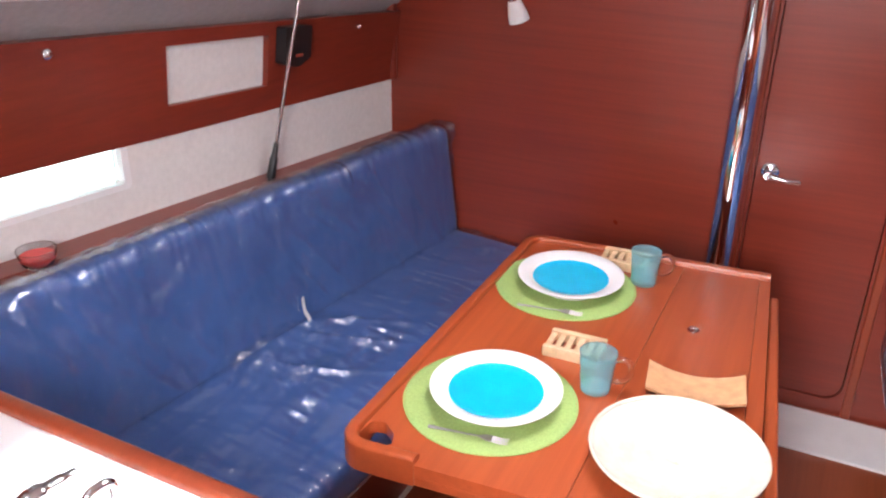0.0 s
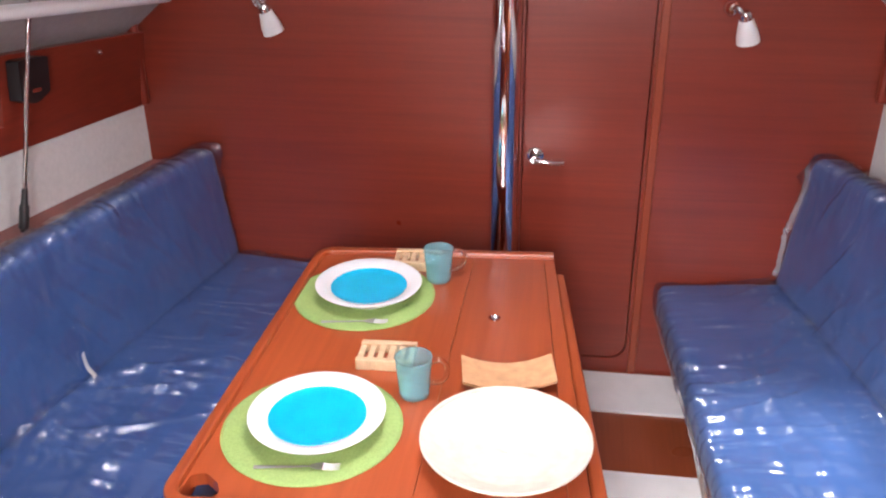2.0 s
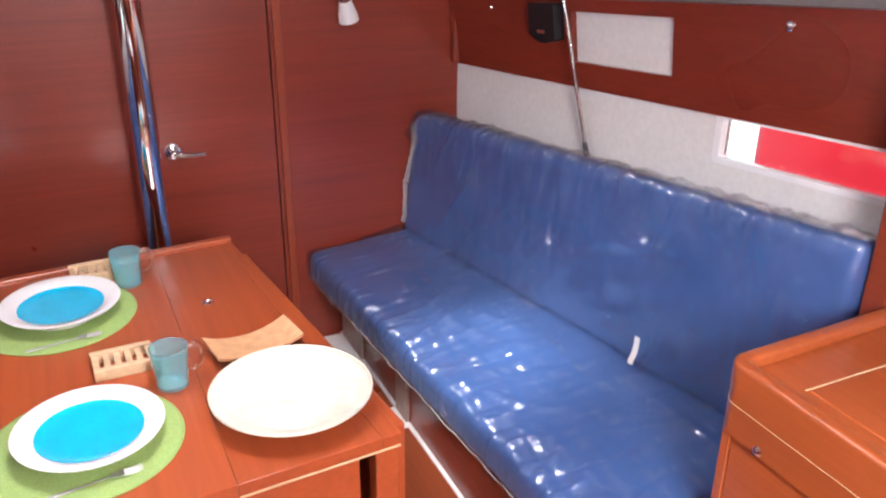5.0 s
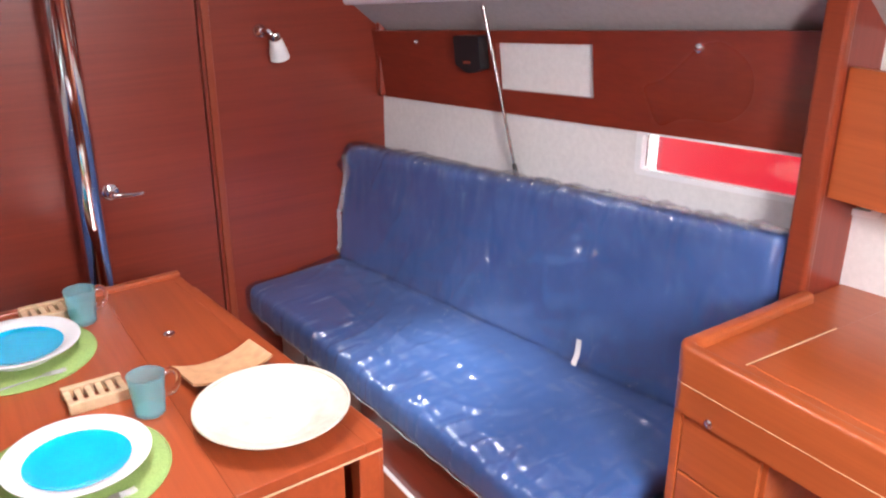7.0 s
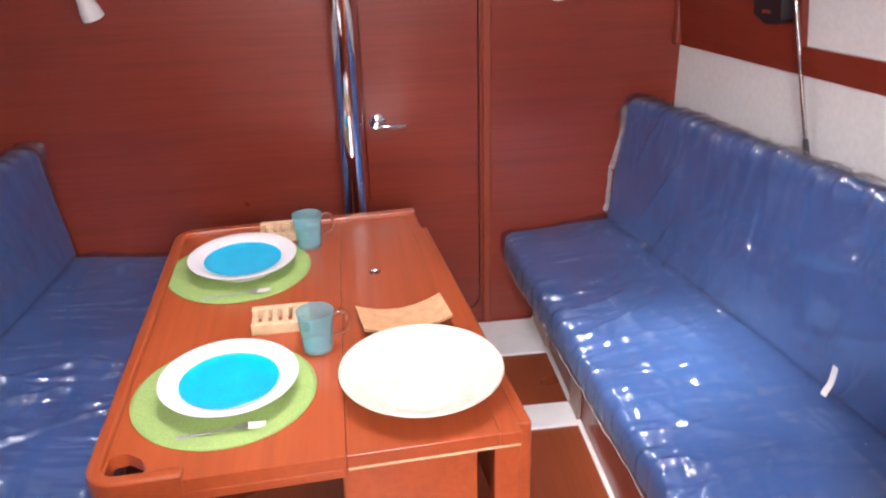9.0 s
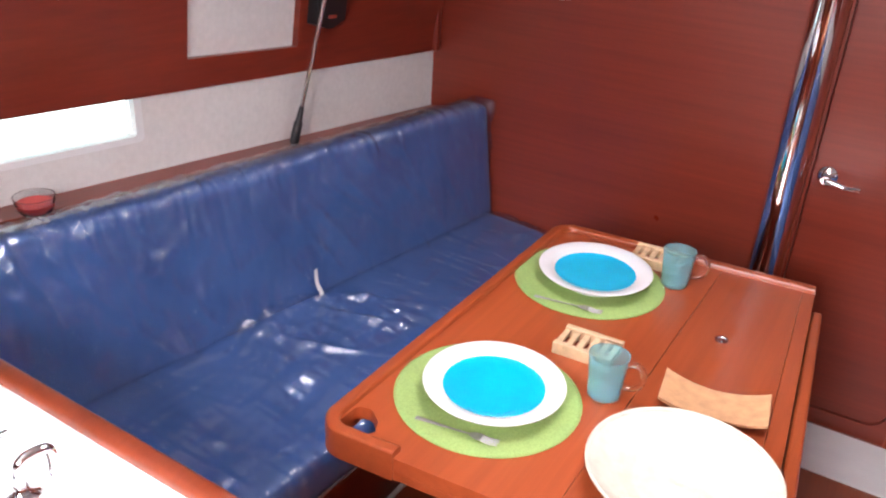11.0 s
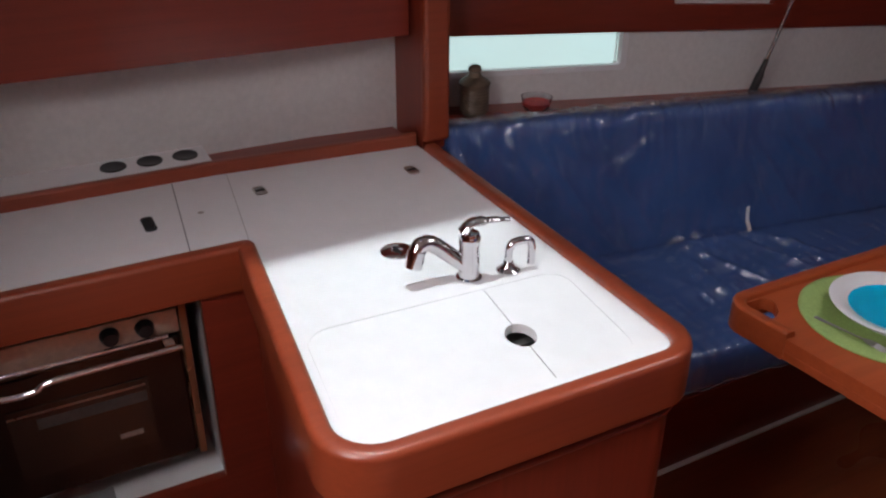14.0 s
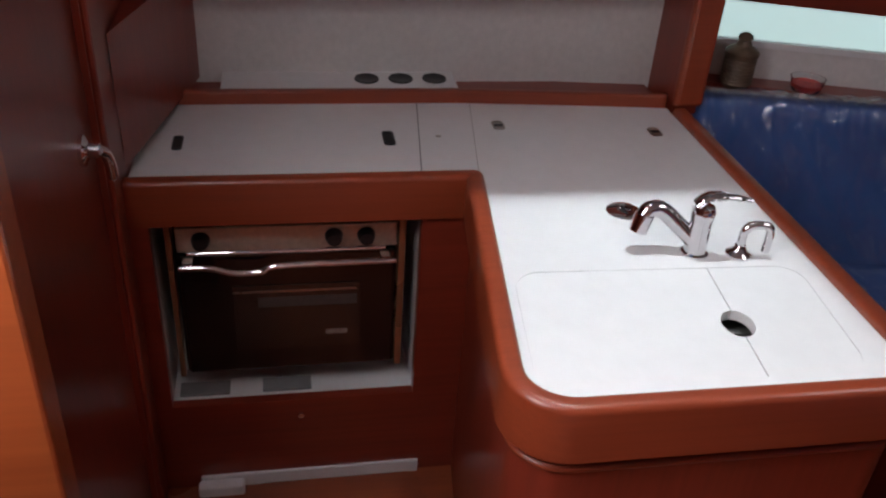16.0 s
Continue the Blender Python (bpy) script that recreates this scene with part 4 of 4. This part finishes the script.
add("spout", tube(bend([(qx, qy, CZ + 0.012), (qx, qy, CZ + 0.045), (qx + 0.002, qy + 0.012, CZ + 0.058), (qx + 0.006, qy + 0.036, CZ + 0.058), (qx + 0.008, qy + 0.043, CZ + 0.046), (qx + 0.008, qy + 0.043, CZ + 0.010)]), 0.0075, 12), chrome, "", 40)

gu = thing("galley_unit", (-0.6, 0.3, 0), "mahogany galley unit with rounded peninsula corner", "cabinet")
add = kids(gu)
# raised rim round the inner edge and the peninsula
pen = rounded([Vector((FX, -0.545)), Vector((FX, 0.118)), Vector((-0.205, 0.040)), Vector((-0.200, 0.610)), Vector((-1.15, 0.636)), Vector((-1.15, -0.6))], [0, 0.02, 0.06, 0.05, 0, 0], 8)[:-1]
add("rim", sweep([(p.x, p.y, CZ) for p in pen], rail_profile(0.034, -0.076, 0.016, 0.011)), rim_wood, "", 40)
inner = [(p.x, p.y) for p in pen[4:]]
body = sweep([(p[0], p[1], 0) for p in inner], [(-0.02, 0.0), (0.012, 0.0), (0.012, CZ - 0.0765), (-0.02, CZ - 0.0765)])
add("peninsula_panel", body, wood_z, "", 40)
add("groove_bead", sweep([(p[0], p[1], CZ - 0.108) for p in inner], [(0.0125, -0.006), (0.0175, -0.003), (0.0185, 0.001), (0.0165, 0.005), (0.0125, 0.007)]), rim_wood, "", 50)
# stove front with its opening
add("stove_front", slab(rect(-0.545, 0.112, 0.0, CZ - 0.0765), [rect(-0.512, 0.0, 0.388, 0.828)], FX + 0.002, FX + 0.024, YZ), wood_y)
add("recess_side", box(-1.2, FX + 0.001, -0.536, -0.514, 0.33, 0.85), laminate, "white recess lining")
add("recess_floor", box(-1.2, FX + 0.001, -0.513, 0.001, 0.364, 0.386), laminate, "white recess lining")
add("recess_side", box(-1.2, FX + 0.001, 0.002, 0.02, 0.33, 0.85), laminate, "white recess lining")
add("recess_back", box(-1.235, -1.205, -0.536, 0.02, 0.33, 0.85), laminate)
add("push_button", moved(lathe([(0, 0), (0.007, 0), (0.006, 0.006), (0, 0.007)], 16), Matrix.Translation((FX + 0.024, -0.245, 0.345)) @ pose(0, 0, 0, 0, 90, 0)), chrome, "", 40)
add("toe_kick", box(FX + 0.0245, FX + 0.033, -0.47, 0.02, 0.0, 0.185, 0.003), laminate, "white base moulding")
add("foot_board", slab(rounded(rect(FX + 0.036, FX + 0.26, -0.36, 0.02), 0.03), [], 0.001, 0.155), floor_wood, "raised wooden foot board")
add("foot_pad", box(FX + 0.0335, FX + 0.06, -0.475, -0.375, 0.001, 0.178, 0.006), laminate)
for y in (-0.455, -0.28):
    add("pad", box(FX - 0.05, FX - 0.008, y - 0.045, y + 0.06, 0.3865, 0.394, 0.002), rubber, "grey locking plate")

ov = thing("oven", (-1.0, -0.24, 0.42), "black marine oven with chrome handle rail and brushed steel trim", "oven")
add = kids(ov)
OX = FX - 0.024
# brushed steel, its brown tint painted in for the panel's reflections
panel_steel = plain("reflection_brown_steel", (0.62, 0.50, 0.40), 0.38, 0.8, 0.1, 80, 0.03)
add("body", box(OX - 0.24, OX - 0.006, -0.445, -0.03, 0.44, 0.806, 0.004), oven_black)
add("control_panel", box(OX - 0.006, OX + 0.004, -0.440, -0.035, 0.744, 0.798, 0.003), panel_steel, "brushed steel control panel")
for y in (-0.395, -0.155, -0.095):
    add("knob", moved(lathe([(0, 0), (0.017, 0), (0.017, 0.006), (0.013, 0.022), (0, 0.023)], 20), Matrix.Translation((OX + 0.004, y, 0.773)) @ pose(0, 0, 0, 0, 90, 0)), dark, "black control knob", 40)
dd = add("door", box(OX - 0.006, OX + 0.010, -0.438, -0.038, 0.448, 0.738, 0.004), oven_black, "black glass oven door")
gl = plain("smoked_glass", (0.030, 0.022, 0.018), 0.06, 0, 0.1, 6, 0.0, 0.8)
add("window", box(OX + 0.0102, OX + 0.0125, -0.345, -0.105, 0.505, 0.665, 0.001), gl, "smoked oven window", None, dd)
add("rack_bar", box(OX + 0.0127, OX + 0.0135, -0.345, -0.112, 0.648, 0.652), brushed, "thin steel rack edge", None, dd)
add("rack_shelf", box(OX + 0.0127, OX + 0.0132, -0.300, -0.112, 0.612, 0.636), plain("dull_rack", (0.10, 0.095, 0.09), 0.35, 0.3, 0.15, 60, 0.02), "dull grey rack behind the glass", None, dd)
add("rating_label", box(OX + 0.0127, OX + 0.0132, -0.172, -0.130, 0.536, 0.548), plain("foil_label", (0.42, 0.40, 0.36), 0.35, 0.4, 0.2, 160, 0.05), "small foil label", None, dd)
for y in (-0.420, -0.060):
    add("rail_bracket", box(OX + 0.008, OX + 0.036, y - 0.010, y + 0.010, 0.722, 0.738, 0.003), chrome, "", None, dd)
add("handle_rail", tube(bend([(OX + 0.036, -0.435, 0.728), (OX + 0.036, -0.38, 0.726), (OX + 0.040, -0.34, 0.716), (OX + 0.040, -0.29, 0.716), (OX + 0.036, -0.25, 0.727), (OX + 0.036, -0.04, 0.729)]), 0.006, 12), chrome, "chrome handle rail", 40, dd)
add("towel_rail", tube([(OX + 0.022, -0.42, 0.752), (OX + 0.022, -0.06, 0.752)], 0.0045, 10), chrome, "", 40)
add("side_trim", box(OX - 0.01, OX + 0.012, -0.034, -0.020, 0.44, 0.815, 0.002), plain("copper_trim", (0.42, 0.24, 0.14), 0.3, 0.7), "copper-brown side strip")
add("side_trim", box(OX - 0.01, OX + 0.012, -0.457, -0.447, 0.44, 0.815, 0.002), plain("copper_trim_2", (0.42, 0.24, 0.14), 0.3, 0.7))

# galley back: fiddle, ledge, sockets, white panel, lockers
gb = thing("galley_ledge", (-1.3, 0.1, 0.9), "mahogany ledge behind the galley worktop", "ledge")
add = kids(gb)
add("fiddle", sweep([(-1.190, 0.635, CZ), (-1.228, 0.14, CZ), (-1.228, -0.543, CZ)], rail_profile(0.022, -0.03, 0.030, 0.006)), rim_wood, "", 40)
add("board", box(-1.42, -1.236, -0.543, 0.634, 0.895, 0.915), wood_y)
structure("wall_galley_panel", box(-1.40, -1.372, -0.543, 0.634, 0.915, 1.30), liner, "off-white panel behind the galley ledge", "wall")
structure("wall_galley_return", slab([Vector((-0.905, -0.5445)), Vector((-1.371, -0.445)), Vector((-1.371, -0.5445))], [], 0.9275, 1.177), wood_z, "mahogany return beside the galley panel", "wall")
sk = thing("socket_strip", (-1.3, -0.13, 0.92), "white socket strip with three round outlets", "sockets")
add = kids(sk)
tilt = Matrix.Translation((-1.312, -0.125, 0.9156)) @ pose(0, 0, 0, 0, 3, 0)
add("plate", moved(box(-0.052, 0.052, -0.27, 0.27, 0.011, 0.022, 0.003), tilt), laminate)
for y in (0.06, 0.14, 0.22):
    add("outlet", moved(lathe([(0, 0.023), (0.020, 0.023), (0.024, 0.0245), (0.028, 0.0245), (0.029, 0.0215), (0, 0.0215)], 24), tilt @ Matrix.Translation((0.0, y, 0))), dark, "dark round outlet", 40)
gk = thing("galley_locker", (-1.25, 0.1, 1.12), "mahogany overhead locker above the galley", "locker", "overhead lockers")
add = kids(gk)
add("front", slab(rect(-0.543, 0.632, 1.178, 1.62), [], -1.262, -1.240, YZ), wood_y)
add("bottom", box(-1.371, -1.263, -0.543, 0.632, 1.178, 1.193), wood_y)
add("push_button", moved(lathe([(0, 0), (0.012, 0), (0.012, 0.006), (0.007, 0.011), (0, 0.012)], 18), Matrix.Translation((-1.240, 0.25, 1.31)) @ pose(0, 0, 0, 0, 90, 0)), chrome, "chrome push button", 40)

# after end of the galley: wall, door, companionway steps
structure("wall_galley_aft", slab(rect(-1.5, -0.74, 0, CEIL), [], -0.60, -0.5455, XZ), wood_z, "mahogany wall at the after end of the galley", "wall")
structure("partition_edge", box(-0.775, -0.741, -0.547, -0.535, 0.0, CEIL, 0.006), wood_z, "mahogany door post", "trim")
dq = thing("door_2", (-0.6, -0.53, 0), "dark mahogany cabin door with chrome lever handle", "door", "", "structure")
add = kids(dq)
add("door_leaf", slab(rounded(rect(-0.737, -0.115, 0.16, CEIL - 0.02), 0.02), [], -0.590, -0.556, XZ), wood_z)
add("door_handle", joined(moved(lathe([(0, 0), (0.024, 0), (0.024, 0.006), (0.012, 0.012), (0.011, 0.027), (0, 0.027)], 24), Matrix.Translation((-0.655, -0.556, 1.080)) @ pose(0, 0, 0, -90)),
                          tube(bend([(-0.655, -0.533, 1.080), (-0.672, -0.527, 1.068), (-0.690, -0.526, 1.045), (-0.705, -0.527, 1.012)]), 0.009, 12)), chrome, "chrome lever handle", 40)
# the steps take the lighter desk wood to hold the light on them
cw = thing("companionway_steps", (0, -0.9, 0), "mahogany companionway steps below the hatch, coloured lighter as lit", "steps")
add = kids(cw)
add("engine_box", slab(rect(-0.055, 0.40, 0.0, 0.74), [], -1.6, -0.60, XZ), nav_wood)
add("upper_box", box(-0.055, 0.40, -1.7, -0.60, 0.745, 1.0, 0.004), nav_wood)
for k, (z, y) in enumerate(((0.40, -0.55), (0.65, -0.58))):
    add("tread", box(-0.22, 0.24, y - 0.10, y + 0.02, z, z + 0.03, 0.006), nav_wood)
add("side_panel", joined(box(-0.105, -0.06, -1.3, -0.48, SOLE, 0.70, 0.004), box(-0.105, -0.06, -1.3, -0.48, 0.704, 1.38, 0.004)), nav_wood, "orange mahogany side panel with a joint")
structure("wall_starboard_aft", slab(rect(0.42, 1.5, 0, CEIL), [], -0.85, -0.80, XZ), wood_z, "plain mahogany wall behind the chart desk", "wall")

# ---- things on the port shelf ----
jz = shelf_z(0.825) - 0.0115
jr = thing("lidded_jar", (-1.256, 0.825, jz), "dark bronze ribbed jar with a small lid on the shelf", "jar")
add = kids(jr)
JP = (-1.256, 0.825, jz)
jar_profile = [(0, 0), (0.030, 0), (0.036, 0.008)]
for k in range(8):
    jar_profile += [(0.0385, 0.010 + 0.008 * k), (0.0370, 0.014 + 0.008 * k)]
jar_profile += [(0.040, 0.078), (0.041, 0.084), (0.034, 0.092), (0.019, 0.100), (0.014, 0.112), (0, 0.112)]
add("body", lathe(jar_profile, 28, JP), bronze, "", 30)
add("lid", lathe([(0.013, 0.1125), (0.018, 0.116), (0.017, 0.124), (0.008, 0.130), (0, 0.131)], 20, JP), bronze, "", 40)
bz = shelf_z(1.005) - 0.0115
bw = thing("candle_glass", (-1.235, 1.005, bz), "low glass dish with red wax on the shelf", "candle")
add = kids(bw)
add("dish", lathe([(0, 0), (0.028, 0), (0.036, 0.012), (0.042, 0.038), (0.040, 0.038), (0.034, 0.014), (0.026, 0.004), (0, 0.004)], 28, (-1.235, 1.005, bz)), clear_glass, "", 40)
add("wax", lathe([(0, 0.0045), (0.025, 0.0045), (0.0345, 0.016), (0.037, 0.024), (0, 0.024)], 28, (-1.235, 1.005, bz)), red_glass, "red wax", 40)

# ---- chart desk ----
nd = thing("chart_desk", (1.0, 0.3, 0), "orange mahogany chart desk with a hinged lid and drawer", "desk")
add = kids(nd)
NX, NY, NZ = 0.715, 0.72, 0.815
add("top", slab(rounded([Vector((NX, -0.3)), Vector((1.36, -0.3)), Vector((1.36, 0.738)), Vector((NX, NY))], [0, 0, 0, 0.035]), [], NZ - 0.02, NZ), nav_wood)
add("rim", sweep([(1.14, 0.735, NZ)] + [(p.x, p.y, NZ) for p in rounded([Vector((NX, NY)), Vector((NX, -0.3)), Vector((3, -0.3)), Vector((3, 0.80))], [0.035, 0, 0, 0], 8) if p.x < 1 and p.y > -0.2] + [(NX, -0.3, NZ)], [(0.003 - a, b) for a, b in rail_profile(0.031, -0.024, 0.022, 0.009)]), nav_wood, "", 40)
fr = rounded([Vector((NX, NY)), Vector((NX, -0.3)), Vector((3, -0.3)), Vector((3, 0.80))], [0.035, 0, 0, 0], 8)
skirt = [(1.13, 0.735, 0)] + [(p.x, p.y, 0) for p in fr if p.x < 1 and p.y > -0.2] + [(NX, -0.3, 0)]
add("apron", sweep(skirt, [(0.0015, 0.690), (-0.026, 0.690), (-0.026, NZ - 0.0205), (0.0015, NZ - 0.0205)]), nav_wood, "", 40)
add("inlay", sweep(skirt, [(0.0022, 0.7548), (-0.004, 0.7548), (-0.004, 0.7562), (0.0022, 0.7562)]), light_wood, "pale line round the desk front")
add("lid", box(0.79, 1.25, -0.25, 0.60, NZ - 0.004, NZ + 0.0025, 0.002), nav_wood, "hinged lid with a pale edge line")
add("inlay", box(0.785, 1.07, 0.6015, 0.6045, NZ + 0.0002, NZ + 0.0022), light_wood, "pale inlay line")
add("lid_catch", lathe([(0, 0.0026), (0.012, 0.0026), (0.012, 0.005), (0, 0.006)], 18, (0.90, 0.33, NZ)), chrome, "", 40)
add("push_button", moved(lathe([(0, 0), (0.010, 0), (0.010, 0.005), (0.006, 0.009), (0, 0.010)], 18), Matrix.Translation((NX + 0.003, 0.617, 0.700)) @ pose(0, 0, 0, 0, -90, 0)), chrome, "chrome push button", 40)
add("side_panel", box(NX + 0.008, 1.16, 0.690, 0.712, 0.0, 0.69, 0.003), nav_wood)
add("pedestal", box(NX + 0.022, 1.2, 0.49, 0.689, 0.0, 0.688, 0.002), nav_wood)
add("drawer_front", box(NX + 0.010, NX + 0.0215, 0.50, 0.688, 0.548, 0.686, 0.003), nav_wood)
add("drawer_front", box(NX + 0.010, NX + 0.0215, 0.50, 0.688, 0.15, 0.544, 0.003), nav_wood)
add("leg_panel", box(1.05, 1.08, -0.30, 0.488, 0.0, 0.685), laminate, "white knee space panel")
structure("wall_desk_panel", box(1.40, 1.43, -0.75, 0.778, 0.92, 1.17), liner, "off-white panel above the chart desk", "wall")
nk = thing("desk_locker", (1.25, 0.3, 1.12), "orange mahogany overhead locker above the chart desk", "locker", "overhead lockers")
add = kids(nk)
add("front", slab(rect(-0.75, 0.737, 1.10, 1.38), [], 1.195, 1.215, YZ), nav_wood)
add("bottom", box(1.2155, 1.329, -0.75, 0.737, 1.10, 1.115), nav_wood)

# final places on the plan of the desk and the galley fittings
nd.location += Vector((0.085, 0.042, 0.10))
nk.location += Vector((0.06, 0.042, 0.05))
ov.location.y -= 0.020
ov.scale.y = 1.07
fc.location += Vector((-0.022, 0.008, 0.0))
pm.location += Vector((-0.020, 0.012, 0.0))
for ob in (ct, gu, ov, gb, sk, dr, fc, pm):
    ob.location.x -= 0.020
